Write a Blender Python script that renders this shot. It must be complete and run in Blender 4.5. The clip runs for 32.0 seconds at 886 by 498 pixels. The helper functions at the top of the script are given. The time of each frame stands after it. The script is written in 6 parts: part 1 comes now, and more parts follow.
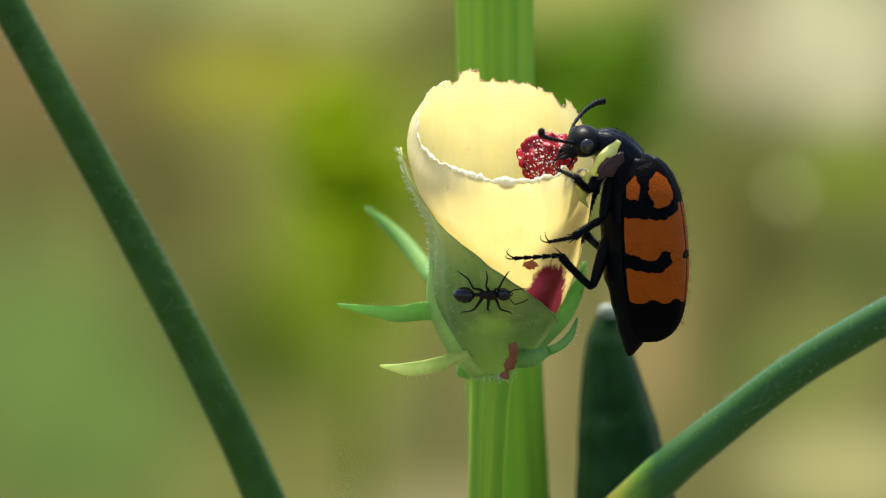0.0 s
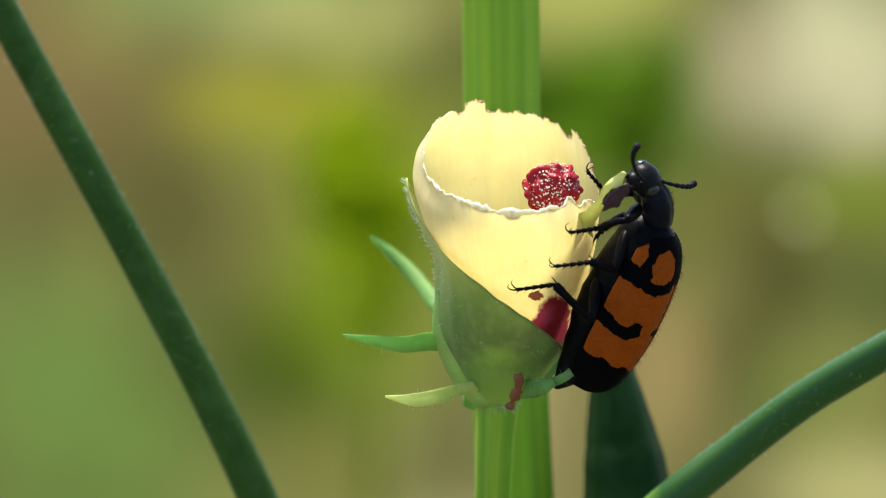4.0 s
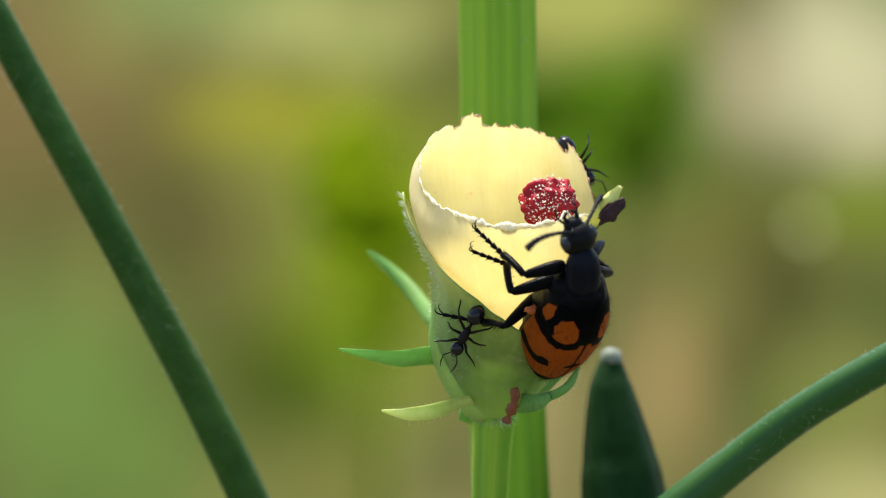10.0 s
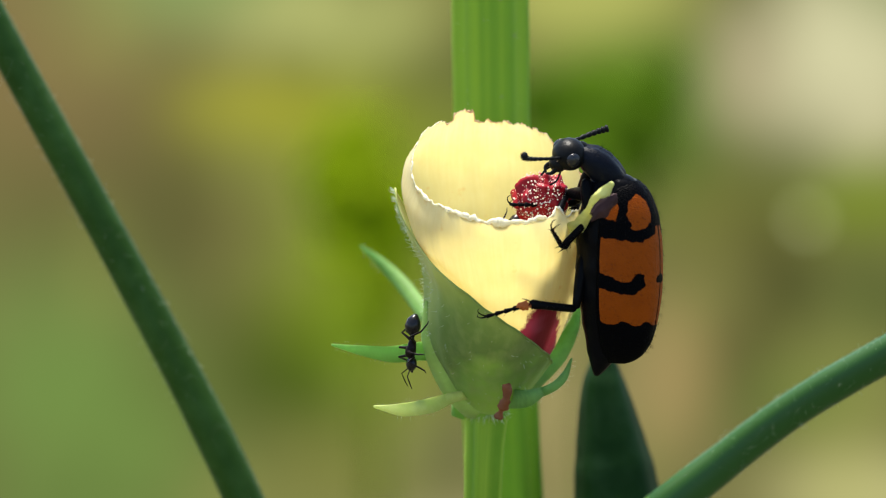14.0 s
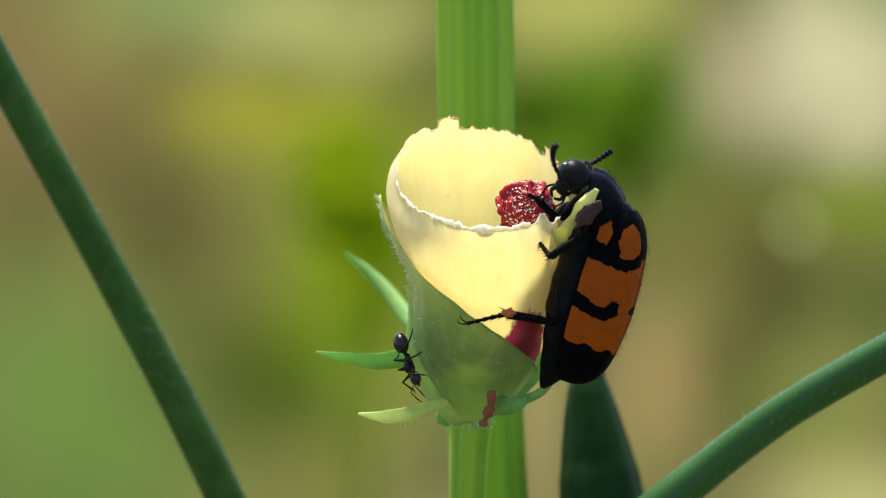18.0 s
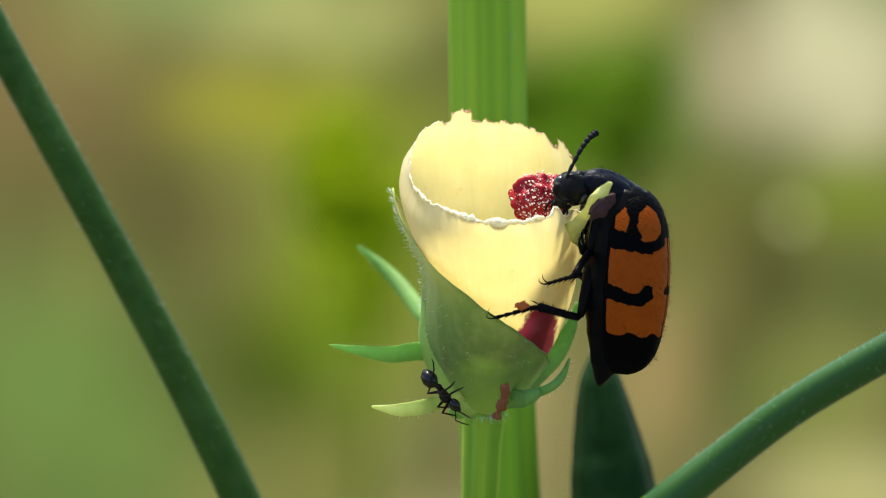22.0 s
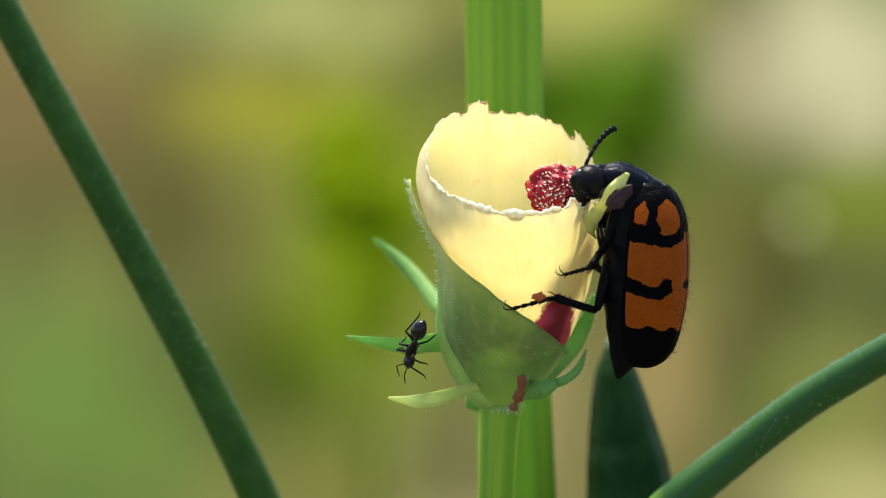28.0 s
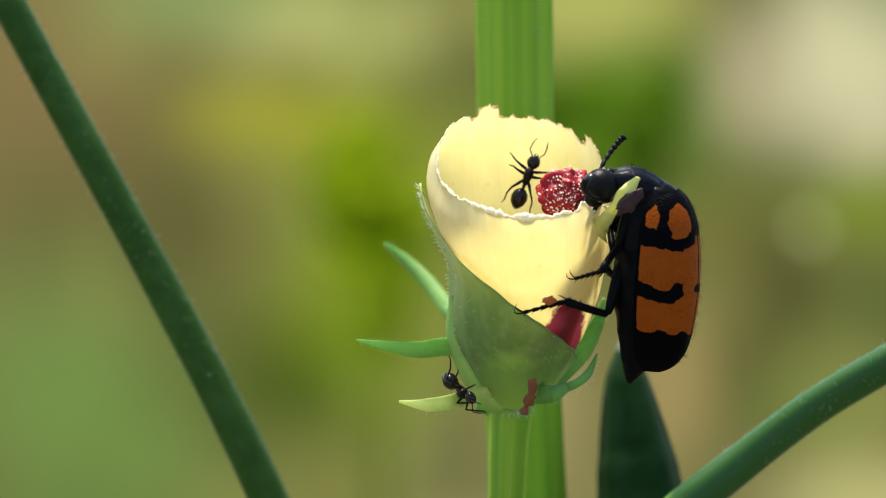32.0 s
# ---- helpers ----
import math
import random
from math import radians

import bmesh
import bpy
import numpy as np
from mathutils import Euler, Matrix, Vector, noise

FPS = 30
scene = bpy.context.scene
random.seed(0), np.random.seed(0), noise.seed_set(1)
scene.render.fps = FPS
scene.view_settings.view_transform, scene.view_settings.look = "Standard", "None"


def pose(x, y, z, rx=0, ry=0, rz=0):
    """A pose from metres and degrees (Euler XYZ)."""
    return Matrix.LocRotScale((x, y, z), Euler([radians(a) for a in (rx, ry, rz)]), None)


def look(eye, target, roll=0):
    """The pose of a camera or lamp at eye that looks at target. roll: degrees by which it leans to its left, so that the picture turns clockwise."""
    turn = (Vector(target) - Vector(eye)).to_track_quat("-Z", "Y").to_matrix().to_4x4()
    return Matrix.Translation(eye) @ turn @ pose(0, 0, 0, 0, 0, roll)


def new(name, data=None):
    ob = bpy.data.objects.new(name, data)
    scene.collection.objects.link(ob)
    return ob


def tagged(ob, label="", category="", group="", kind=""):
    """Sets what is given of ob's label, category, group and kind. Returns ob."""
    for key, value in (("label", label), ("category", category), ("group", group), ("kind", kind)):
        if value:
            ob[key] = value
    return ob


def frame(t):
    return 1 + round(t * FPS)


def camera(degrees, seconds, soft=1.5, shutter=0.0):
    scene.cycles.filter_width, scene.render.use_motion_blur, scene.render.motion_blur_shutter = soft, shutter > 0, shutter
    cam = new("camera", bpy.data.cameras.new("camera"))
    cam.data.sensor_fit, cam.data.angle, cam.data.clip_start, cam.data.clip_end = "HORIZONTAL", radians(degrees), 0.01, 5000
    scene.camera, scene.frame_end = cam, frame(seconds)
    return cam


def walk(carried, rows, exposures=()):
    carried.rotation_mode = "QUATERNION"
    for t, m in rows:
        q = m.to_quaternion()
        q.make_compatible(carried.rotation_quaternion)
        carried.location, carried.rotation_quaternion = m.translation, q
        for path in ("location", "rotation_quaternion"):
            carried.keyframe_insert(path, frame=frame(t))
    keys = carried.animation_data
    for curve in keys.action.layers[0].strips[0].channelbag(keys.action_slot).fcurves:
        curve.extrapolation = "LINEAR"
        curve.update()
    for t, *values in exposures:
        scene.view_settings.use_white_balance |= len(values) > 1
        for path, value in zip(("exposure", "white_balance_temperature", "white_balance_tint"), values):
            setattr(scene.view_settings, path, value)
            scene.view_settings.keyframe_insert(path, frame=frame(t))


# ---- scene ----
# The whole scene hangs in one frame of reference: the flower's plane, upright to the line of sight.
# u: millimetres to the right, v: upwards along the picture's upright, w: towards the eye.
TILT = 12.0
DIST = 0.5
FLOWER = Vector((0.0, 0.0, 0.9))
PF = Matrix.Translation(FLOWER) @ pose(0, 0, 0, -TILT)


def loc(u, v, w=0.0):
    """A place in the flower's frame, in metres, from millimetres."""
    return Vector((u, -w, v)) * 0.001


def glob(u, v, w=0.0):
    return PF @ loc(u, v, w)


# ---- camera ----
cam = camera(12.0, 32.0, soft=1.1)
cam.data.dof.use_dof = True
cam.data.dof.focus_distance = 0.497
cam.data.dof.aperture_fstop = 17
cam.data.dof.aperture_blades = 0


def eye_pose(side, rise, pan, nod):
    """Millimetres and degrees off the middle stance."""
    m = PF @ Vector((side * 0.001, -DIST, rise * 0.001))
    return pose(m.x, m.y, m.z, 90 - TILT + nod, 0, pan)


# seconds, millimetres sideways and up, degrees of pan and nod
PATH = [
    (0.0, -2.25, -0.56, -0.258, -0.605),
    (0.5, -2.12, -0.35, -0.260, -0.642),
    (1.0, -1.98, -0.13, -0.251, -0.678),
    (1.5, -1.85, 0.08, -0.247, -0.714),
    (2.0, -1.72, 0.29, -0.237, -0.751),
    (2.5, -1.58, 0.51, -0.222, -0.728),
    (3.0, -1.45, 0.72, -0.219, -0.588),
    (3.5, -1.21, 0.60, -0.126, -0.433),
    (5.5, -0.24, 0.12, 0.055, -0.061),
    (6.0, -0.00, 0.00, 0.000, 0.000),
    (6.5, 0.01, 0.11, -0.069, 0.071),
    (7.0, 0.03, 0.21, -0.008, 0.070),
    (7.5, 0.04, 0.32, -0.025, 0.022),
    (8.0, 0.05, 0.43, -0.041, -0.014),
    (8.5, 0.07, 0.54, -0.033, -0.061),
    (9.0, 0.08, 0.64, -0.038, -0.085),
    (9.5, 0.09, 0.72, -0.013, -0.071),
    (10.0, 0.11, 0.80, 0.047, -0.151),
    (10.5, 0.12, 0.88, 0.025, -0.213),
    (11.0, 0.13, 0.97, -0.008, -0.216),
    (11.5, 0.15, 1.05, -0.030, -0.278),
    (12.0, 0.16, 1.13, -0.058, -0.293),
    (12.5, 0.45, 1.14, 0.034, -0.295),
    (13.0, 0.74, 1.16, 0.067, -0.262),
    (13.5, 1.03, 1.17, 0.142, -0.276),
    (14.0, 1.32, 1.19, 0.081, -0.254),
    (14.5, 1.61, 1.21, 0.031, -0.179),
    (16.5, 2.09, 1.15, -0.019, -0.190),
    (17.0, 2.21, 1.14, -0.040, -0.213),
    (17.5, 2.33, 1.13, -0.109, -0.135),
    (18.0, 2.00, 1.23, -0.053, -0.164),
    (18.5, 1.67, 1.33, -0.056, -0.211),
    (19.0, 1.33, 1.44, -0.041, -0.229),
    (19.5, 1.00, 1.54, -0.085, -0.235),
    (20.0, 0.67, 1.64, -0.053, -0.317),
    (20.5, 0.33, 1.75, -0.044, -0.341),
    (21.0, -0.00, 1.85, -0.135, -0.341),
    (21.5, -0.21, 1.71, -0.154, -0.301),
    (22.0, -0.42, 1.57, -0.154, -0.297),
    (22.5, -0.63, 1.43, -0.173, -0.304),
    (23.0, -0.84, 1.29, -0.149, -0.312),
    (23.5, -1.06, 1.15, -0.144, -0.343),
    (24.0, -1.27, 1.01, -0.157, -0.326),
    (24.5, -1.48, 0.86, -0.175, -0.323),
    (25.0, -1.69, 0.72, -0.170, -0.324),
    (25.5, -1.69, 0.59, -0.141, -0.291),
    (27.5, -1.69, 0.05, -0.117, -0.241),
    (28.0, -1.69, -0.08, -0.070, -0.226),
    (28.5, -1.75, -0.32, -0.018, -0.187),
    (29.0, -1.81, -0.56, 0.017, -0.112),
    (29.5, -1.87, -0.80, 0.074, -0.072),
    (30.0, -1.93, -1.05, 0.120, -0.056),
    (30.5, -1.91, -0.97, 0.087, -0.054),
    (31.0, -1.89, -0.88, 0.089, -0.087),
    (31.5, -1.87, -0.80, 0.086, -0.119),
    (32.0, -1.85, -0.72, 0.059, -0.099),
]
walk(cam, [(t, eye_pose(a, b, c, d)) for t, a, b, c, d in PATH])

# ---- light ----
SUN_TO = Vector((-0.16, 0.33, 0.93)).normalized()
world = bpy.data.worlds.new("world")
scene.world = world
world.use_nodes = True
wn = world.node_tree
sky = wn.nodes.new("ShaderNodeTexSky")
sky.sky_type = "NISHITA"
sky.sun_disc = False
sky.sun_elevation = math.asin(SUN_TO.z)
sky.sun_rotation = math.atan2(SUN_TO.x, SUN_TO.y)
wn.nodes["Background"].inputs["Strength"].default_value = 0.135
wn.links.new(sky.outputs["Color"], wn.nodes["Background"].inputs["Color"])
sun = new("sun", bpy.data.lights.new("sun", "SUN"))
sun.data.energy = 4.2
sun.data.angle = radians(11)  # a thin veil of haze
sun.data.color = (1.0, 0.94, 0.84)
sun.matrix_basis = look(SUN_TO * 5, (0, 0, 0))
scene.view_settings.exposure = 1.12


# ---- materials ----
class Mat:
    """A small builder of node materials."""

    def __init__(self, name):
        self.m = bpy.data.materials.new(name)
        self.m.use_nodes = True
        self.t = self.m.node_tree
        self.b = self.t.nodes["Principled BSDF"]

    def n(self, kind, **vals):
        node = self.t.nodes.new(kind)
        for k, v in vals.items():
            node.inputs[k.replace("_", " ")].default_value = v
        return node

    def link(self, a, b):
        self.t.links.new(a, b)

    def coord(self, out="Object"):
        return self.t.nodes.new("ShaderNodeTexCoord").outputs[out]

    def noise(self, scale, detail=4.0, rough=0.55, out="Object", stretch=None):
        src = self.coord(out)
        if stretch:
            mp = self.t.nodes.new("ShaderNodeMapping")
            mp.inputs["Scale"].default_value = stretch
            self.link(src, mp.inputs["Vector"])
            src = mp.outputs["Vector"]
        nz = self.n("ShaderNodeTexNoise", Scale=scale, Detail=detail, Roughness=rough)
        self.link(src, nz.inputs["Vector"])
        return nz.outputs["Fac"]

    def ramp(self, fac, stops, ease="LINEAR"):
        r = self.t.nodes.new("ShaderNodeValToRGB")
        r.color_ramp.interpolation = ease
        e = r.color_ramp.elements
        while len(e) < len(stops):
            e.new(0.5)
        for el, (p, c) in zip(e, stops):
            el.position = p
            el.color = (*c, 1) if len(c) == 3 else c
        self.link(fac, r.inputs["Fac"])
        return r.outputs["Color"]

    def mix(self, fac, a, b, blend="MIX"):
        mx = self.t.nodes.new("ShaderNodeMix")
        mx.data_type = "RGBA"
        mx.blend_type = blend
        for sock, v in ((mx.inputs[0], fac), (mx.inputs[6], a), (mx.inputs[7], b)):
            if isinstance(v, (int, float)):
                sock.default_value = v
            elif isinstance(v, tuple):
                sock.default_value = (*v, 1)
            else:
                self.link(v, sock)
        return mx.outputs[2]

    def math(self, op, a, b=None, c=None):
        nd = self.t.nodes.new("ShaderNodeMath")
        nd.operation = op
        for sock, v in zip(nd.inputs, (a, b, c)):
            if v is None:
                continue
            if isinstance(v, (int, float)):
                sock.default_value = v
            else:
                self.link(v, sock)
        return nd.outputs[0]

    def bump(self, fac, strength, dist=0.0002):
        bp = self.n("ShaderNodeBump", Strength=strength, Distance=dist)
        self.link(fac, bp.inputs["Height"])
        self.link(bp.outputs["Normal"], self.b.inputs["Normal"])
        return bp.outputs["Normal"]

    def color(self, c):
        if isinstance(c, tuple):
            self.b.inputs["Base Color"].default_value = (*c, 1)
        else:
            self.link(c, self.b.inputs["Base Color"])

    def set(self, **vals):
        for k, v in vals.items():
            self.b.inputs[k.replace("_", " ")].default_value = v
        return self

    def thin(self, amount, colour):
        """Lets light through, as a petal or leaf does."""
        tr = self.n("ShaderNodeBsdfTranslucent")
        if isinstance(colour, tuple):
            tr.inputs["Color"].default_value = (*colour, 1)
        else:
            self.link(colour, tr.inputs["Color"])
        mx = self.n("ShaderNodeMixShader", Fac=amount)
        out = self.t.nodes["Material Output"]
        self.link(self.b.outputs[0], mx.inputs[1])
        self.link(tr.outputs[0], mx.inputs[2])
        self.link(mx.outputs[0], out.inputs["Surface"])


def plant_mat(name, a, b, scale=350, rough=0.5, bump=0.25, thin=0.0, stretch=None, hair=0.0, spec=0.22):
    m = Mat(name)
    f = m.noise(scale, 5, 0.6, stretch=stretch)
    g = m.noise(scale * 0.13, 3)
    col = m.mix(m.ramp(g, [(0.35, (0, 0, 0)), (0.65, (1, 1, 1))]), a, b)
    col = m.mix(m.math("MULTIPLY", m.ramp(f, [(0.42, (0, 0, 0)), (0.75, (1, 1, 1))]), 0.35), col, tuple(min(1, x * 1.7 + 0.02) for x in b))
    m.color(col)
    m.set(Roughness=rough, Specular_IOR_Level=spec)
    if hair:
        m.set(Sheen_Weight=hair, Sheen_Roughness=0.4)
    m.bump(f, bump)
    if thin:
        m.thin(thin, col)
    return m.m


def attr_fac(m, name):
    a = m.t.nodes.new("ShaderNodeAttribute")
    a.attribute_name = name
    return a.outputs["Fac"]


def petal_mat():
    m = Mat("petal_cream")
    flat = m.t.nodes.new("ShaderNodeCombineXYZ")
    m.link(attr_fac(m, "around"), flat.inputs[0])
    m.link(m.math("MULTIPLY", attr_fac(m, "along"), 0.07), flat.inputs[1])

    def grain(scale, detail):
        nz = m.n("ShaderNodeTexNoise", Scale=scale, Detail=detail, Roughness=0.6)
        m.link(flat.outputs[0], nz.inputs["Vector"])
        return nz.outputs["Fac"]

    veins = grain(2.4, 4)
    broad = grain(0.45, 3)
    big = m.noise(120, 3, 0.5)
    col = m.mix(m.ramp(big, [(0.35, (0, 0, 0)), (0.65, (1, 1, 1))]), (0.82, 0.69, 0.255), (0.86, 0.74, 0.325))
    col = m.mix(m.math("MULTIPLY", m.ramp(veins, [(0.42, (0, 0, 0)), (0.68, (1, 1, 1))]), 0.45), col, (0.90, 0.79, 0.37))
    # paler and creamier low down, where the blade is thick
    low = m.ramp(m.math("ADD", m.math("MULTIPLY", attr_fac(m, "along"), 0.03), m.math("MULTIPLY", broad, 0.35)), [(0.62, (1, 1, 1)), (0.98, (0, 0, 0))])
    col = m.mix(m.math("MULTIPLY", low, 0.65), col, (0.85, 0.73, 0.37))
    # whiter towards the rim: the sunlit look of the lip put into the colour
    rim_sun = m.math("MULTIPLY", attr_fac(m, "pale"), m.math("MULTIPLY_ADD", m.noise(200, 3), 1.0, 0.3))
    col = m.mix(m.math("MULTIPLY", rim_sun, 0.75), col, (0.93, 0.87, 0.62))
    # browned, dried nibbles along the torn edge
    edge = attr_fac(m, "edge")
    speck = m.noise(700, 3, 0.6)
    rim = m.math("MULTIPLY", m.ramp(edge, [(0.45, (0, 0, 0)), (0.95, (1, 1, 1))]), m.ramp(speck, [(0.49, (0, 0, 0)), (0.60, (1, 1, 1))]))
    col = m.mix(m.math("MULTIPLY", rim, 0.7), col, (0.62, 0.30, 0.10))
    tinge = m.math("MULTIPLY", attr_fac(m, "foot"), m.ramp(m.noise(300, 3), [(0.35, (0, 0, 0)), (0.65, (1, 1, 1))]))
    col = m.mix(m.math("MULTIPLY", tinge, 0.7), col, (0.66, 0.40, 0.10))
    # small rust flecks
    fleck = m.ramp(m.noise(420, 2, 0.5), [(0.68, (0, 0, 0)), (0.73, (1, 1, 1))])
    col = m.mix(m.math("MULTIPLY", fleck, 0.5), col, (0.80, 0.45, 0.14))
    through_col = m.mix(0.6, col, m.mix(veins, (0.73, 0.58, 0.12), (0.80, 0.69, 0.23)))
    # thicker, duller patches of the blade
    thick = m.ramp(m.noise(260, 4, 0.6), [(0.40, (0, 0, 0)), (0.66, (1, 1, 1))])
    through_col = m.mix(m.math("MULTIPLY", thick, 0.55), through_col, (0.70, 0.56, 0.16))
    # crimson blotch at the foot of the petals
    blotch = attr_fac(m, "blotch")
    mott = m.noise(500, 4, 0.65)
    edge2 = m.math("ADD", blotch, m.math("MULTIPLY", m.math("SUBTRACT", m.math("MULTIPLY_ADD", mott, 0.8, m.math("MULTIPLY", veins, 0.2)), 0.5), 1.3))
    stain = m.ramp(edge2, [(0.46, (0, 0, 0)), (0.66, (1, 1, 1))])
    red = m.mix(m.ramp(m.noise(200, 2), [(0.4, (0, 0, 0)), (0.6, (1, 1, 1))]), (0.20, 0.006, 0.016), (0.34, 0.07, 0.12))
    col = m.mix(stain, col, red)
    through_col = m.mix(stain, through_col, (0.16, 0.012, 0.022))
    m.color(col)
    m.set(Roughness=0.5, Specular_IOR_Level=0.3, Sheen_Weight=0.1)
    m.bump(m.math("ADD", veins, m.math("MULTIPLY", m.noise(1500, 2), 0.3)), 0.4, 0.00015)
    m.thin(0.55, through_col)
    return m.m


def stem_mat(name, groove, ridge, fineness):
    """A stem striped along its length, dark in the grooves."""
    m = Mat(name)
    ring = m.t.nodes.new("ShaderNodeCombineXYZ")
    for k, axis in enumerate(("ring_x", "ring_y", "ring_z")):
        m.link(attr_fac(m, axis), ring.inputs[k])
    stripes = m.n("ShaderNodeTexNoise", Scale=fineness, Detail=2.0, Roughness=0.5)
    m.link(ring.outputs[0], stripes.inputs["Vector"])
    fine = m.noise(900, 4, 0.6, stretch=(1, 1, 0.1))
    col = m.mix(m.ramp(stripes.outputs["Fac"], [(0.38, (0, 0, 0)), (0.62, (1, 1, 1))]), groove, ridge)
    col = m.mix(m.math("MULTIPLY", fine, 0.3), col, ridge)
    m.color(col)
    m.set(Roughness=0.45, Specular_IOR_Level=0.2)
    m.bump(fine, 0.2)
    m.thin(0.12, col)
    return m.m


def calyx_mat():
    m = Mat("calyx_green")
    xyz = m.t.nodes.new("ShaderNodeSeparateXYZ")
    m.link(m.coord("Object"), xyz.inputs[0])
    # tone by height: bright base, darkest just above it, palest at the top
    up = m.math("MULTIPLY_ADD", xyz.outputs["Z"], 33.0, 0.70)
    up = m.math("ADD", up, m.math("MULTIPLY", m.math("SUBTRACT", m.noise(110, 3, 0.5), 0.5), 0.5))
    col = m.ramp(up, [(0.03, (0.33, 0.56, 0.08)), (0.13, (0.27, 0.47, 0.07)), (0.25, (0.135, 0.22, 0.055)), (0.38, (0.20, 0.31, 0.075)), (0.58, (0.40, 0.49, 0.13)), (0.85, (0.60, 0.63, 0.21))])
    fine = m.noise(700, 4, 0.6, stretch=(1, 1, 0.3))
    col = m.mix(m.math("MULTIPLY", m.ramp(fine, [(0.42, (0, 0, 0)), (0.72, (1, 1, 1))]), 0.35), col, (0.36, 0.44, 0.15))
    m.color(col)
    m.set(Roughness=0.7, Specular_IOR_Level=0.14, Sheen_Weight=0.12, Sheen_Roughness=0.4)
    m.bump(fine, 0.35)
    m.thin(0.24, col)
    return m.m


PETAL = petal_mat()
TORN_BROWN = plant_mat("petal_dried_edge", (0.80, 0.62, 0.42), (0.58, 0.33, 0.17), 900, 0.6, 0.4, 0.4)
CALYX = calyx_mat()
BRACT = plant_mat("bract_green", (0.20, 0.41, 0.11), (0.31, 0.53, 0.15), 500, 0.5, 0.2, 0.6, hair=0.1)
BRACT_BASE = plant_mat("bract_base_green", (0.34, 0.55, 0.11), (0.42, 0.62, 0.15), 300, 0.65, 0.25, 0.35, hair=0.1, spec=0.12)
BRACT_PALE = plant_mat("bract_pale", (0.55, 0.66, 0.18), (0.74, 0.80, 0.30), 500, 0.6, 0.2, 0.5, hair=0.1)
STEM = stem_mat("stem_green", (0.15, 0.33, 0.02), (0.33, 0.53, 0.035), 1.6)
STEM_RIB = stem_mat("stem_rib_green", (0.12, 0.30, 0.02), (0.38, 0.57, 0.06), 1.8)
PETIOLE = plant_mat("petiole_green", (0.017, 0.052, 0.005), (0.028, 0.075, 0.008), 260, 0.5, 0.2, hair=0.02, spec=0.1)
POD = plant_mat("pod_green", (0.005, 0.024, 0.004), (0.008, 0.032, 0.006), 300, 0.6, 0.2, spec=0.06)
FROSTY = plant_mat("pod_tip", (0.13, 0.16, 0.12), (0.18, 0.20, 0.15), 400, 0.6, 0.2)
TORN_EDGE = plant_mat("petal_torn_edge", (0.92, 0.86, 0.60), (0.94, 0.90, 0.70), 700, 0.5, 0.4, 0.45)
SPECK = plant_mat("stem_speck", (0.22, 0.30, 0.10), (0.30, 0.36, 0.14), 800, 0.5, 0.1)
HAIR = plant_mat("plant_hair", (0.72, 0.78, 0.60), (0.80, 0.84, 0.68), 800, 0.4, 0.0, 0.3)
RUST = plant_mat("rust_scar", (0.13, 0.036, 0.011), (0.20, 0.065, 0.02), 900, 0.6, 0.5)
CRIMSON = plant_mat("stigma_crimson", (0.21, 0.001, 0.004), (0.33, 0.004, 0.010), 900, 0.4, 0.5)
POLLEN = plant_mat("pollen", (0.86, 0.62, 0.46), (0.92, 0.80, 0.68), 900, 0.6, 0.0)


def stalk_base_mat():
    """Green leaf stalk that yellows where it leaves the stem."""
    m = Mat("petiole_yellow_base")
    xyz = m.t.nodes.new("ShaderNodeSeparateXYZ")
    m.link(m.coord("Object"), xyz.inputs[0])
    f = m.noise(260, 5, 0.6)
    x = m.math("MULTIPLY_ADD", xyz.outputs["X"], 100.0, -1.6)
    x = m.math("ADD", x, m.math("MULTIPLY", m.math("SUBTRACT", f, 0.5), 0.3))
    col = m.ramp(x, [(0.25, (0.30, 0.13, 0.02)), (0.55, (0.30, 0.30, 0.02)), (0.8, (0.10, 0.20, 0.015)), (1.0, (0.022, 0.078, 0.013))])
    m.color(col)
    m.set(Roughness=0.42, Specular_IOR_Level=0.22)
    m.bump(f, 0.2)
    return m.m


PETIOLE_BASE = stalk_base_mat()


# ---- mesh helpers ----
def mesh_of(verts, faces, smooth=True, name="mesh"):
    me = bpy.data.meshes.new(name)
    me.from_pydata([tuple(v) for v in verts], [], faces)
    me.validate()
    if smooth:
        me.polygons.foreach_set("use_smooth", [True] * len(me.polygons))
    me.update()
    return me


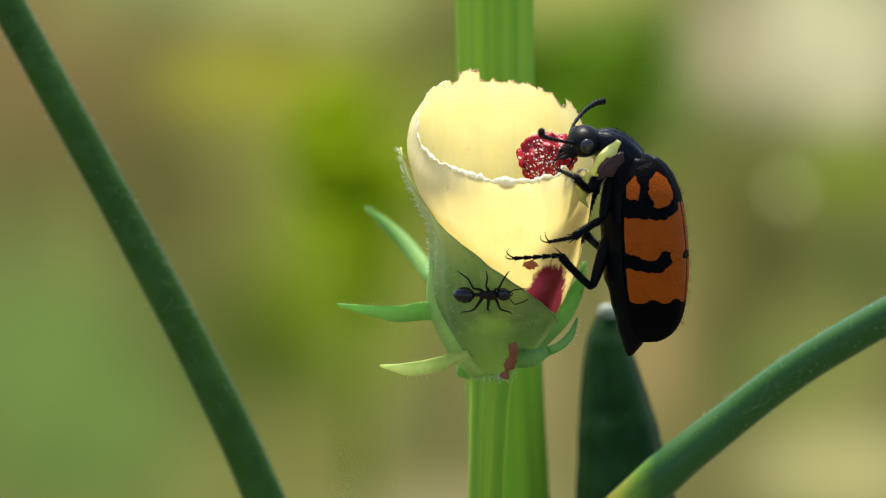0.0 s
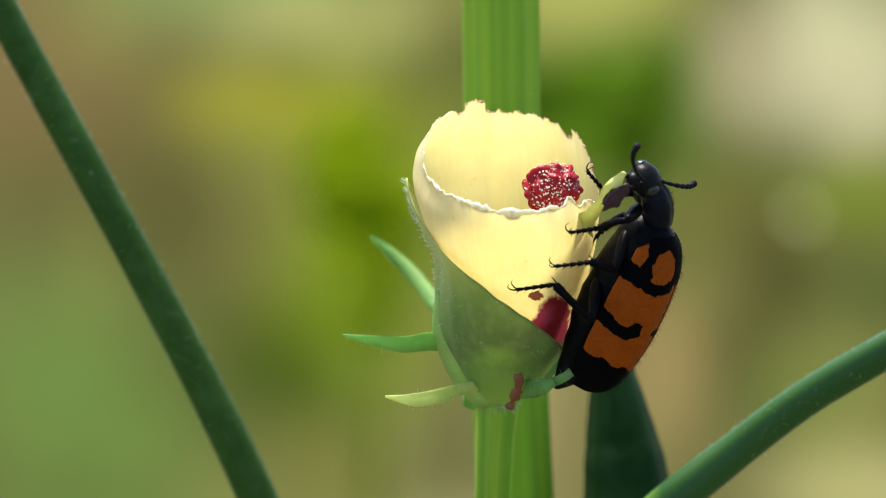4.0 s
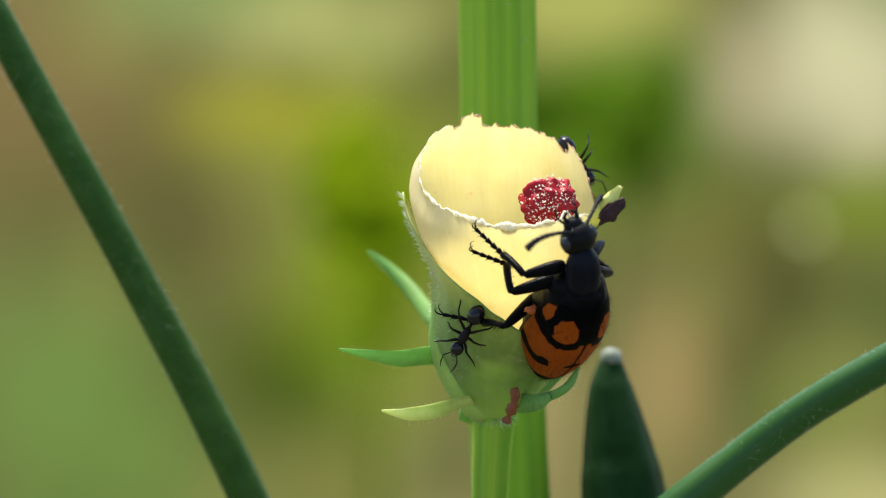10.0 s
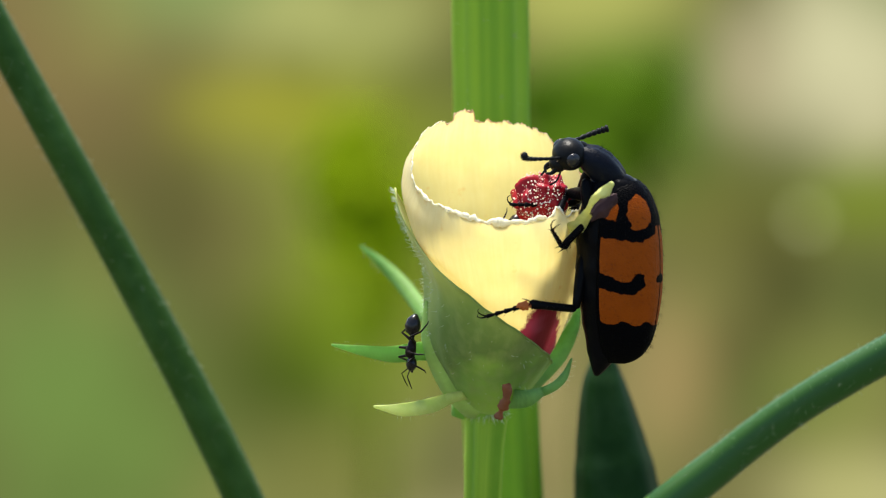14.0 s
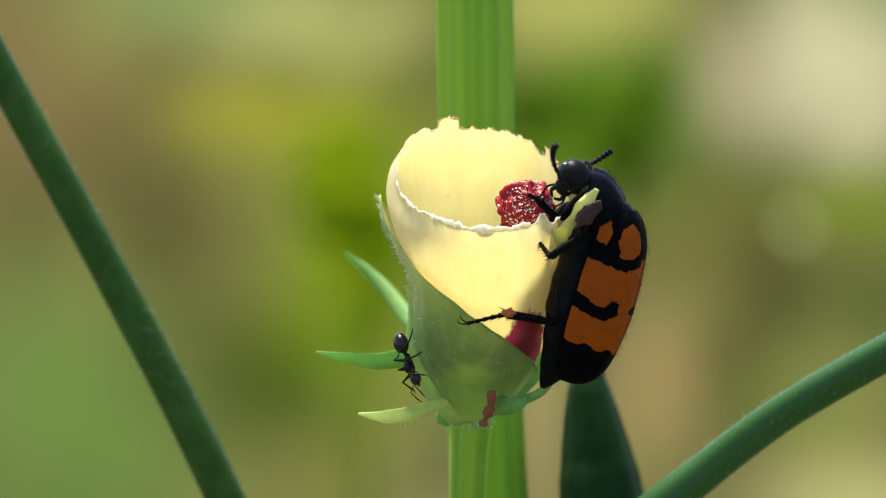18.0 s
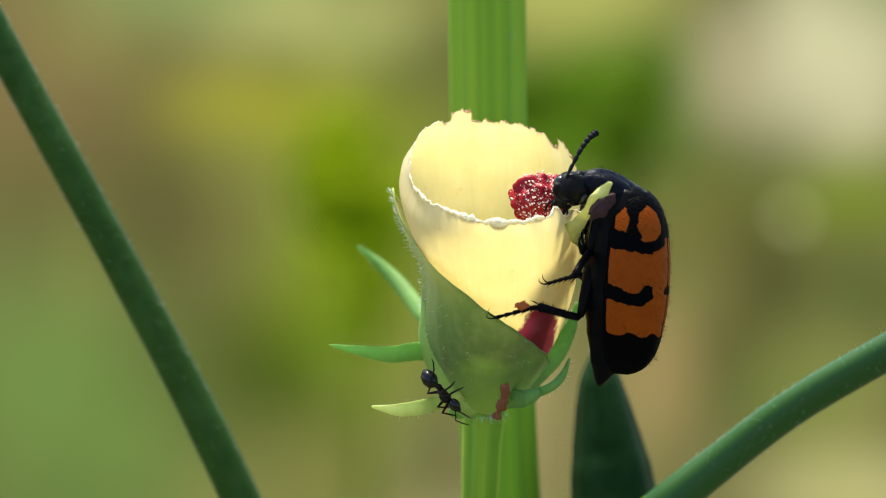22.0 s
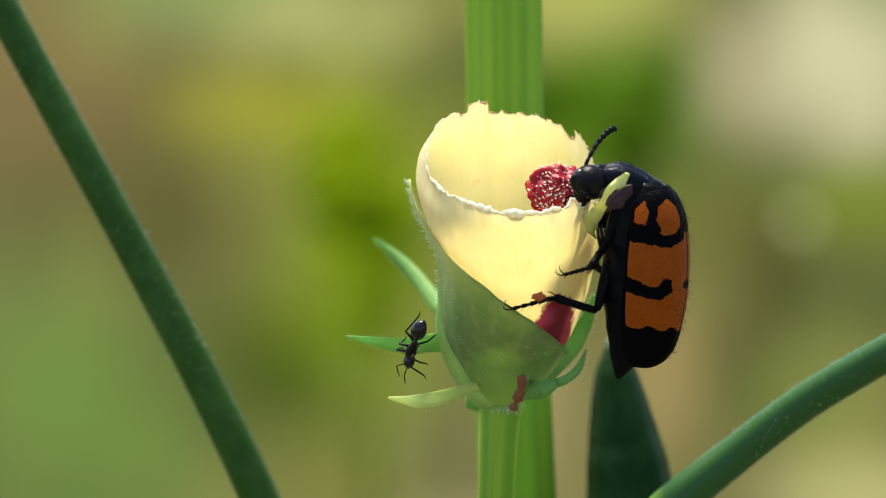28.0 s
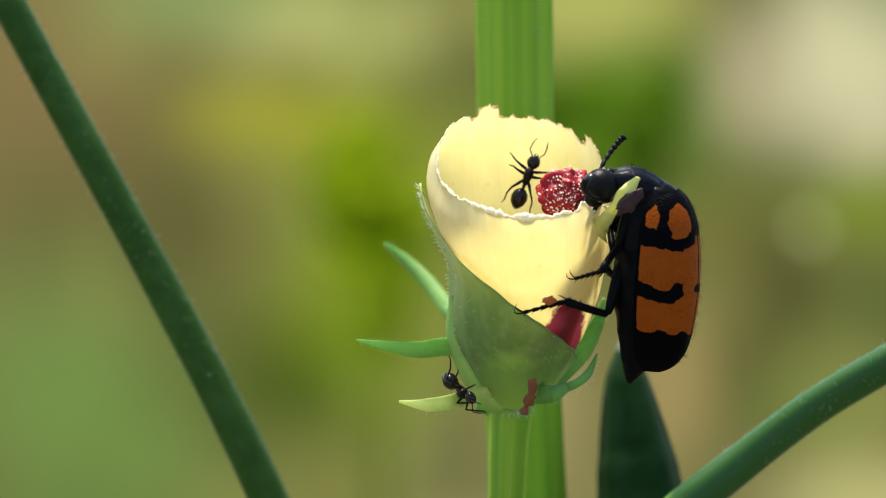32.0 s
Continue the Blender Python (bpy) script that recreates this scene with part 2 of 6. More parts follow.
class Build:
    """Gathers vertices and faces for one mesh."""

    def __init__(self):
        self.v, self.f = [], []

    def add(self, verts, faces):
        k = len(self.v)
        self.v += [Vector(p) for p in verts]
        self.f += [tuple(i + k for i in f) for f in faces]
        return self

    def tube(self, pts, radii, sides=12, caps=True, flat=1.0, ribs=0, rib=0.0):
        """A tube along pts; flat squeezes it along its second cross axis."""
        pts = [Vector(p) for p in pts]
        rings = []
        side = None
        for i, p in enumerate(pts):
            d = (pts[min(i + 1, len(pts) - 1)] - pts[max(i - 1, 0)]).normalized()
            if side is None:
                ref = Vector((0, 0, 1)) if abs(d.z) < 0.9 else Vector((1, 0, 0))
                side = d.cross(ref).normalized()
            side = (side - d * side.dot(d)).normalized()
            up = d.cross(side)
            ring = []
            for j in range(sides):
                a = 2 * math.pi * j / sides
                r = radii[i] * (1 + rib * math.cos(ribs * a))
                ring.append(p + side * r * math.cos(a) + up * r * flat * math.sin(a))
            rings.append(ring)
        verts = [q for r in rings for q in r]
        faces = []
        for i in range(len(pts) - 1):
            for j in range(sides):
                k = (j + 1) % sides
                faces.append((i * sides + j, i * sides + k, (i + 1) * sides + k, (i + 1) * sides + j))
        if caps:
            faces.append(tuple(reversed(range(sides))))
            n = (len(pts) - 1) * sides
            faces.append(tuple(range(n, n + sides)))
        return self.add(verts, faces)

    def ball(self, c, r, seg=16, rings=10, axes=None, lump=0.0, seed=0.0):
        """An ellipsoid; axes: three vectors, r: three radii or one."""
        c = Vector(c)
        r = (r, r, r) if isinstance(r, (int, float)) else r
        ax = axes or (Vector((1, 0, 0)), Vector((0, 1, 0)), Vector((0, 0, 1)))
        verts = []
        for i in range(rings + 1):
            th = math.pi * i / rings
            for j in range(seg):
                ph = 2 * math.pi * j / seg
                d = Vector((math.sin(th) * math.cos(ph), math.sin(th) * math.sin(ph), math.cos(th)))
                k = 1 + (lump * noise.noise(d * 2.3 + Vector((seed, 0, 0))) if lump else 0)
                verts.append(c + (ax[0] * d.x * r[0] + ax[1] * d.y * r[1] + ax[2] * d.z * r[2]) * k)
        faces = []
        for i in range(rings):
            for j in range(seg):
                k = (j + 1) % seg
                a, b, e, f = i * seg + j, (i + 1) * seg + j, (i + 1) * seg + k, i * seg + k
                if i == 0:
                    faces.append((a, b, e))
                elif i == rings - 1:
                    faces.append((a, b, f))
                else:
                    faces.append((a, b, e, f))
        return self.add(verts, faces)

    def mesh(self, name="mesh", smooth=True):
        return mesh_of(self.v, self.f, smooth, name)


def part(name, data, material, parent, label="", kind=""):
    ob = new(name, data.mesh(name) if isinstance(data, Build) else data)
    ob.parent = parent
    if not ob.data.materials:
        ob.data.materials.append(material)
    return tagged(ob, label, "", "", kind)


def thing(name, m, label, category, group="", kind=""):
    ob = new(name)
    ob.empty_display_size = 0.01
    ob.matrix_basis = m
    return tagged(ob, label, category, group, kind)


def table(rows, x, period=0.0):
    """Smooth value of a short table of (x, y) at x; wraps round when it has a period."""
    rows = sorted(rows)
    if period:
        x %= period
        rows = [(rows[-1][0] - period, rows[-1][1])] + rows + [(rows[0][0] + period, rows[0][1]), (rows[1][0] + period, rows[1][1])]
    if x <= rows[0][0]:
        return rows[0][1]
    i = next((k for k in range(len(rows) - 1) if x <= rows[k + 1][0]), None)
    if i is None:
        return rows[-1][1]
    (x0, y0), (x1, y1) = rows[i], rows[i + 1]
    d = (y1 - y0) / (x1 - x0)
    before = (y0 - rows[i - 1][1]) / (x0 - rows[i - 1][0]) if i else d
    after = (rows[i + 2][1] - y1) / (rows[i + 2][0] - x1) if i + 2 < len(rows) else d
    m0 = 2 * before * d / (before + d) if before * d > 0 else 0.0
    m1 = 2 * after * d / (after + d) if after * d > 0 else 0.0
    h = x1 - x0
    s = (x - x0) / h
    return (2 * s ** 3 - 3 * s ** 2 + 1) * y0 + (s ** 3 - 2 * s ** 2 + s) * h * m0 + (3 * s ** 2 - 2 * s ** 3) * y1 + (s ** 3 - s ** 2) * h * m1


def bend(points, steps):
    """A smooth line through a few points."""
    p = [Vector(q) for q in points]
    p = [p[0] * 2 - p[1]] + p + [p[-1] * 2 - p[-2]]
    out = []
    for i in range(1, len(p) - 2):
        for k in range(steps):
            t = k / steps
            a, b, c, d = p[i - 1], p[i], p[i + 1], p[i + 2]
            out.append(0.5 * (2 * b + (c - a) * t + (2 * a - 5 * b + 4 * c - d) * t * t + (3 * b - a - 3 * c + d) * t ** 3))
    out.append(p[-2])
    return out


# ---- ground and distance ----
def ground():
    m = Mat("field_soil")
    a = m.noise(1.6, 6, 0.6)
    b = m.noise(30, 6, 0.7)
    col = m.ramp(a, [(0.35, (0.07, 0.052, 0.032)), (0.5, (0.10, 0.08, 0.045)), (0.58, (0.05, 0.085, 0.02))])
    col = m.mix(m.math("MULTIPLY", b, 0.5), col, (0.16, 0.13, 0.08))
    m.color(col)
    m.set(Roughness=0.95)
    m.bump(b, 0.6, 0.02)
    n = 40
    verts, faces = [], []
    for i in range(n + 1):
        for j in range(n + 1):
            x, y = [math.copysign(abs(q) ** 2.6, q) * 400 for q in (2 * j / n - 1, 2 * i / n - 1)]
            d = math.hypot(x, y)
            verts.append((x, y, 0.03 * noise.noise(Vector((x * 1.3, y * 1.3, 0))) * min(1, d)))
    for i in range(n):
        for j in range(n):
            k = i * (n + 1) + j
            faces.append((k, k + 1, k + n + 2, k + n + 1))
    ob = new("ground", mesh_of(verts, faces, True, "ground"))
    ob.data.materials.append(m.m)
    tagged(ob, "brown field soil with sparse green growth", "ground", kind="structure")


BACK = 3.0  # metres from the eye to the far hedge


def backdrop():
    """The far weeds, painted with their daylight on a glowing sheet behind everything."""
    m = Mat("far_growth_glow")
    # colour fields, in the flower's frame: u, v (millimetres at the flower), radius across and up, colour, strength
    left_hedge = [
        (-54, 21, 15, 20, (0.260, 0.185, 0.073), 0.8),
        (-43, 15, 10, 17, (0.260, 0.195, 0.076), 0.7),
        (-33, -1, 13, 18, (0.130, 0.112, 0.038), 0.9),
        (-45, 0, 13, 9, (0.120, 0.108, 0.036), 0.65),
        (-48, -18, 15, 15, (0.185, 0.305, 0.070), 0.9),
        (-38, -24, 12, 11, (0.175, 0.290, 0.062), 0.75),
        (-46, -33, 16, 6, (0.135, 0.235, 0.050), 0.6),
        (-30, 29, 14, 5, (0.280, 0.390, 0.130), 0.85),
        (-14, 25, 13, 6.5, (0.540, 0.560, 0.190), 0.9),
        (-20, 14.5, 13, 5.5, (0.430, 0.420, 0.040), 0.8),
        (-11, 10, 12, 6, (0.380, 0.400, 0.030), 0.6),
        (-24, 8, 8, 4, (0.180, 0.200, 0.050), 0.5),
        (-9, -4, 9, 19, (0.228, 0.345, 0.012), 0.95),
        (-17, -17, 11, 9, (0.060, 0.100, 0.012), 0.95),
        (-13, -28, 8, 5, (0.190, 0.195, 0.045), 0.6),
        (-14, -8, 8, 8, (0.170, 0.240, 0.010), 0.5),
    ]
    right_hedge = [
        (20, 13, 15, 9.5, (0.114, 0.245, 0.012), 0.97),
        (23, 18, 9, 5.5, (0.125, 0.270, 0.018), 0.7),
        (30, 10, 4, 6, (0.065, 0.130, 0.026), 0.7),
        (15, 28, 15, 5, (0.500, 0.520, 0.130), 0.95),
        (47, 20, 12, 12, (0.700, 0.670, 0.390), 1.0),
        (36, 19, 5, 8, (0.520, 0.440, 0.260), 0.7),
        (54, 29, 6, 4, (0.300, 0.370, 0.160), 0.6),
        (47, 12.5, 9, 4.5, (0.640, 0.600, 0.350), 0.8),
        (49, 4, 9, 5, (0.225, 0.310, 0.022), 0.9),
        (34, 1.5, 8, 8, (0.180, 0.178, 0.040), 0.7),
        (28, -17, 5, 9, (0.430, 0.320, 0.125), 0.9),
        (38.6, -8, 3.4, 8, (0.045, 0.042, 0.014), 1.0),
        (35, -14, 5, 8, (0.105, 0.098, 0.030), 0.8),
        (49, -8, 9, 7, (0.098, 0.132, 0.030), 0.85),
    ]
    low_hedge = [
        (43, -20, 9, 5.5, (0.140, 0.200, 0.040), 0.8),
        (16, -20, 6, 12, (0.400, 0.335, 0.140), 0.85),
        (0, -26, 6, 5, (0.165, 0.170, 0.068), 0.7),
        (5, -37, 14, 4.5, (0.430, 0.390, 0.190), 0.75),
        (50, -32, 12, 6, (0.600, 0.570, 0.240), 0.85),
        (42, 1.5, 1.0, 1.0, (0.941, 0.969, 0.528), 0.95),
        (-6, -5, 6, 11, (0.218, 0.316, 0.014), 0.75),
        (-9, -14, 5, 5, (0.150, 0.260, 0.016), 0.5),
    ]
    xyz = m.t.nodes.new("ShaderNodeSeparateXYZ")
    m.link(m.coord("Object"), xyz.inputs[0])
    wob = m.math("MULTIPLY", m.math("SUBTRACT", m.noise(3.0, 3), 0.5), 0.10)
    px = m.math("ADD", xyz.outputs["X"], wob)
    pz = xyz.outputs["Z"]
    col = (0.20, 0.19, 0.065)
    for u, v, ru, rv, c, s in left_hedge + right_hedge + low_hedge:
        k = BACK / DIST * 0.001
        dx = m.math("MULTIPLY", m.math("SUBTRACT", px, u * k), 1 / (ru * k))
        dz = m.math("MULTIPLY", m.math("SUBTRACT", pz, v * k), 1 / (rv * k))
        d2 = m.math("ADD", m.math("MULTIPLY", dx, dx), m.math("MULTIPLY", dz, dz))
        # sunlit patches, painted in as bright colour, have firmer edges than the rest
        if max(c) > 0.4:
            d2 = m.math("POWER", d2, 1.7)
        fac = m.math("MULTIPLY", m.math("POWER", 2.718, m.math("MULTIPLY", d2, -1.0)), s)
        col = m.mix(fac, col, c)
    # lighter and darker tufts
    tuft = m.noise(9, 3, 0.6, stretch=(1, 1, 0.7))
    col = m.mix(m.math("MULTIPLY", m.ramp(tuft, [(0.54, (0, 0, 0)), (0.72, (1, 1, 1))]), 0.38), col, (0.42, 0.44, 0.11))
    col = m.mix(m.math("MULTIPLY", m.ramp(tuft, [(0.28, (1, 1, 1)), (0.46, (0, 0, 0))]), 0.5), col, (0.075, 0.095, 0.022))
    # the sheet glows by itself; sun and shade of the weeds are in its colours
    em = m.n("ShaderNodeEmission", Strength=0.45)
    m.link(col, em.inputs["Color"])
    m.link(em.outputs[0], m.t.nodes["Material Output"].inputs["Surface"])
    n = 24
    verts, faces = [], []
    for i in range(n + 1):
        for j in range(n + 1):
            x, z = (2 * j / n - 1) * 0.75, (2 * i / n - 1) * 0.5
            y = BACK - DIST + 0.05 * noise.noise(Vector((x * 3, z * 3, 5)))
            verts.append((x, y, z))
    for i in range(n):
        for j in range(n):
            k = i * (n + 1) + j
            faces.append((k, k + 1, k + n + 2, k + n + 1))
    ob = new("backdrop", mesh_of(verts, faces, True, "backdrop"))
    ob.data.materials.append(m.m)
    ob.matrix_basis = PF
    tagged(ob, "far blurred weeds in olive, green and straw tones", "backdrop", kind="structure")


ground()
backdrop()


# ---- weeds far behind the flower ----
def weed_mat(name, a, b):
    m = Mat(name)
    col = m.mix(m.noise(40, 4, 0.6), a, b)
    m.color(col)
    m.set(Roughness=0.8, Specular_IOR_Level=0.05)
    m.bump(m.noise(120, 3), 0.3)
    m.thin(0.6, col)
    return m.m


WEED = {
    "lime": weed_mat("weed_lime", (0.25, 0.35, 0.003), (0.30, 0.40, 0.004)),
    "green": weed_mat("weed_green", (0.11, 0.21, 0.006), (0.13, 0.24, 0.009)),
}


def broad_leaf(c, r, turn, tip, seed):
    """A lobed leaf round c, facing the eye and a little up."""
    n, rings = 30, 4
    fx = Vector((math.cos(turn), 0, math.sin(turn)))
    up = Vector((0, math.sin(tip), math.cos(tip)))
    fy = (up - fx * up.dot(fx)).normalized()
    nor = fx.cross(fy)
    verts = [c]
    for k in range(1, rings + 1):
        for i in range(n):
            a = 2 * math.pi * i / n
            q = r * k / rings * (0.72 + 0.28 * abs(math.cos(a * 2.5)) + 0.12 * noise.noise(Vector((math.cos(a) * 2, math.sin(a) * 2, seed))))
            cup_ = 0.12 * q * math.sin(3 * a + seed) + 0.15 * q * q / r
            verts.append(c + fx * q * math.cos(a) + fy * q * math.sin(a) + nor * cup_)
    faces = [(0, 1 + i, 1 + (i + 1) % n) for i in range(n)]
    for k in range(rings - 1):
        for i in range(n):
            j = (i + 1) % n
            faces.append((1 + k * n + i, 1 + (k + 1) * n + i, 1 + (k + 1) * n + j, 1 + k * n + j))
    b = Build().add(verts, faces)
    m = len(verts)
    b.add([v - nor * 0.0006 for v in verts], [tuple(reversed(f)) for f in faces])
    outer = range(1 + (rings - 1) * n, 1 + rings * n)
    for i in range(n):
        a0, a1 = outer[i], outer[(i + 1) % n]
        b.f.append((a0, m + a0, m + a1, a1))
    return b


def weed(kind, leaves, label):
    """A weed with its stem on the soil; leaves: u, v, w, radius in millimetres."""
    u0, v0, w0, _ = leaves[0]
    top = glob(u0, v0, w0)
    wd = thing("weed", Matrix.Translation((top.x, top.y, 0)), label, "weed", "weeds behind the flower")
    here = wd.matrix_basis.inverted()
    pts = [Vector((0, 0, 0)), Vector((0.01, 0.0, top.z * 0.5)), here @ top]
    stem = Build().tube(bend(pts, 8), [0.003 - 0.0001 * i for i in range(17)], 8)
    part("weed_stem", stem, WEED[kind], wd)
    for k, (u, v, w, r) in enumerate(leaves):
        c = here @ glob(u, v, w)
        part("leaf", broad_leaf(c, r * 0.001, 0.6 * k + 0.2, radians(38), k * 2.1 + u), WEED[kind], wd)
        if k:
            stalk_from = (here @ top) * 0.75
            part("leaf_stalk", Build().tube([stalk_from, (stalk_from + c) * 0.5 - Vector((0, 0, 0.004)), c], [0.0012, 0.0011, 0.0009], 6), WEED[kind], wd)


weed("lime", [(-36, 6, -1500, 34), (-44, 34, -1510, 28), (-22, -34, -1490, 28)], "lime-green broad-leaved weed in soft distance")
weed("green", [(64, 52, -1500, 36), (93, 58, -1510, 29), (98, 36, -1500, 27)], "bright green broad-leaved weed in soft distance")


# ---- the flower ----
AXIS_TILT = radians(20)
CUP_BASE = (5.9, -20.8, -10.0)
PROFILE = [(0, 0.8), (1, 2.5), (3, 4.1), (6, 6.0), (10, 7.9), (15, 9.15), (18, 9.7), (21, 10.5), (24, 11.0), (27, 11.2), (30, 10.9), (33, 10.3), (36, 9.3)]
LEAN = [(0, 6.1), (6, 6.7), (10, 7.1), (17, 7.6), (24, 7.15), (30, 6.8), (36, 6.6)]
RIM = [(0, 26.2), (12, 28.6), (20, 30.6), (32, 32.0), (45, 32.0), (52, 33.0), (70, 33.6), (90, 33.9), (115, 34.6), (130, 34.6), (150, 34.6), (165, 33.0), (178, 31.6), (195, 29.9),
       (213, 29.5), (234, 29.2), (252, 29.1), (265, 28.5), (278, 28.6), (290, 28.6), (298, 28.4), (310, 28.9), (317, 28.0), (331, 27.8), (346, 26.2)]
SHEATH = [(0, 6.5), (40, 8), (90, 10), (130, 14), (150, 22), (160, 26), (170, 28), (180, 25.5), (192, 23.0), (205, 22.2), (218, 21.8), (232, 20.6), (250, 18.3),
          (267, 16.0), (293, 12.6), (310, 10.5), (328, 8.5)]


def cup(theta, h, extra=0.0):
    """A place on the bud: degrees round it (0 right, 90 behind, 180 left, 270 in front) and millimetres up its axis."""
    a = radians(theta)
    r = table(PROFILE, h) + extra
    u = table(LEAN, h) + r * math.cos(a)
    v = CUP_BASE[1] + h * math.cos(AXIS_TILT) + r * math.sin(a) * math.sin(AXIS_TILT)
    w = CUP_BASE[2] + h * math.sin(AXIS_TILT) - r * math.sin(a) * math.cos(AXIS_TILT)
    return loc(u, v, w)


def rim_height(theta):
    ang = radians(theta)
    p = Vector((math.cos(ang), math.sin(ang), 0))
    rough = 0.45 + 0.55 * (math.sin(ang) > 0) * (1 - math.exp(-((theta % 360 - 140) / 20) ** 2))
    jag = 0.5 * noise.noise(p * 8) + rough * (0.42 * noise.noise(p * 19) + 0.22 * noise.noise(p * 90) + 0.40 * noise.noise(p * 47) * abs(noise.noise(p * 6)) * 2.4)
    # tatters that stand up, and a step down between
    th = theta % 360
    if 104 < th < 121:
        jag = 1.05 + 0.7 * noise.noise(p * 21) + 0.3 * noise.noise(p * 60)
    elif 31 < th < 38:
        jag += 0.9 + 0.4 * noise.noise(p * 70)
    elif 39 < th < 47:
        jag -= 0.35
    elif 79 < th < 83:
        jag += 0.35
    if 225 < th < 335:
        jag += 0.35 * abs(noise.noise(p * 11 + Vector((0, 0, 4)))) + 0.5 * math.exp(-((th - 310) / 2.5) ** 2)
    return table(RIM, theta, 360) + jag


DRAWN_IN = [(10, -1.2), (16, -2.0), (18.5, -2.0), (20, -1.7), (22, -1.3), (24, -1.0), (26.5, -0.75), (29.4, -0.3), (31, 0.2), (33, 0.3)]


def sheath_at(th, h, q, extra=0.4):
    """A place on the sheath: degrees round, millimetres up, share of its height there."""
    bulge = 0.25 * noise.noise(Vector((th * 0.02, h * 0.08, 9))) + 0.12 * math.cos(radians(th * 5)) * (1 - q)
    flare = 1.1 * max(0, q - 0.75) * max(0, math.cos(radians(th - 168))) ** 12 * 4
    rise = min(1.0, max(0.0, (h - 11) / 8))
    flare -= 1.5 * rise * rise * (3 - 2 * rise) * math.exp(-((th - 196) / 24) ** 2)
    vein = 0.06 * math.cos(radians(th * 18)) * min(1, h / 6)
    return cup(th, max(h, 0), extra + bulge * 0.8 + flare + vein)


def make_petal(t0, t1, seed):
    nt, nh = 96, 40
    verts, edge, pale, blot, around, along, foot = [], [], [], [], [], [], []
    for i in range(nt + 1):
        s = i / nt
        th = t0 + (t1 - t0) * s
        top = rim_height(th)
        even = table(RIM, th, 360)
        for j in range(nh + 1):
            q = j / nh
            h = 2.0 + (top - 2.0) * q
            q = (h - 2.0) / (even - 2.0)
            wave = 0.16 * noise.noise(Vector((th * 0.03, h * 0.14, 1.7))) + 0.05 * noise.noise(Vector((th * 0.22, h * 0.05, 4.2)))
            curl = -0.35 * max(0, q - 0.9) * 10 * (0.5 + noise.noise(Vector((th * 0.05, 3, 6))))
            # a crease inside, and pleats towards the split side
            turn = th % 360
            fold = -0.75 * math.exp(-((turn - 112 + 16 * q) / 8) ** 2) * q
            # the lip leans in on one side and rolls out in front
            top_in = min(1.0, max(0.0, (q - 0.86) / 0.14))
            fold += 0.45 * math.exp(-((q - 0.72) / 0.2) ** 2 - ((turn - 188) / 36) ** 2)
            fold -= 0.85 * top_in * top_in * (3 - 2 * top_in) * math.exp(-((turn - 192) / 54) ** 4)
            fold += 0.10 * max(0.0, h - 22) * math.exp(-((turn - 272) / 50) ** 2)
            roll = min(1.0, max(0.0, (q - 0.93) / 0.07))
            fold += (0.35 + 0.5 * noise.noise(Vector((th * 0.09, 7, 2)))) * roll * math.exp(-((turn - 275) / 55) ** 2)
            # round-bellied on the side that bulges over the sheath, drawn in below
            fold += 0.95 * math.exp(-((q - 0.88) / 0.11) ** 2 - ((turn - 160) / 28) ** 2)
            fold += table(DRAWN_IN, h) * math.exp(-((turn - 190) / 42) ** 2)
            pleat = 0.07 * math.sin(radians(th) * 26 + h * 0.25) * max(0.0, math.cos(radians(th - 325))) ** 4 * q
            verts.append(cup(th, h, -0.35 + wave * q + curl * 0.5 + fold + pleat))
            edge.append(max(0.0, 1 - (top - h) / 1.6))
            # how far the painted sunlit whitening reaches down from the rim
            pale.append(math.exp(-(top - h) / 3.6))
            around.append(th * 0.19)
            along.append(h)
            foot.append(math.exp(-max(0.0, h - table(SHEATH, th, 360)) / 0.8))
            # crimson low down, higher on the side where the sheath is split
            lim = 6.5 + 10.6 * math.exp(-((turn - 304) / 33) ** 2)
            blot.append(max(0.0, min(1.0, (lim - h) / 6.0 + 0.5)) if h < 20 else 0.0)
    faces = []
    for i in range(nt):
        for j in range(nh):
            k = i * (nh + 1) + j
            faces.append((k, k + nh + 1, k + nh + 2, k + 1))
    # the torn edge is a little thicker than the blade
    rim = [verts[i * (nh + 1) + nh] for i in range(nt + 1)]
    b = Build()
    thick = []
    for i, q in enumerate(rim):
        front = math.exp(-((t0 + (t1 - t0) * i / nt) % 360 / 50 - 5.3) ** 2)
        thick.append(0.00004 + (0.00016 + 0.00018 * front) * max(0.0, noise.noise(q * 1100) + 0.05) + front * (0.00010 + 0.00034 * max(0.0, noise.noise(q * 500) + 0.1)))
    b.tube(rim, thick, 10)
    for v in b.v:
        v += Vector((noise.noise(v * 2500), noise.noise(v * 2500 + Vector((7, 0, 0))), noise.noise(v * 2500 + Vector((0, 7, 0))))) * 0.0001
    me = mesh_of(verts, faces, True, "petal")
    for nm, vals in (("edge", edge), ("pale", pale), ("blotch", blot), ("around", around), ("along", along), ("foot", foot)):
        at = me.attributes.new(nm, "FLOAT", "POINT")
        at.data.foreach_set("value", vals)
    return me, b


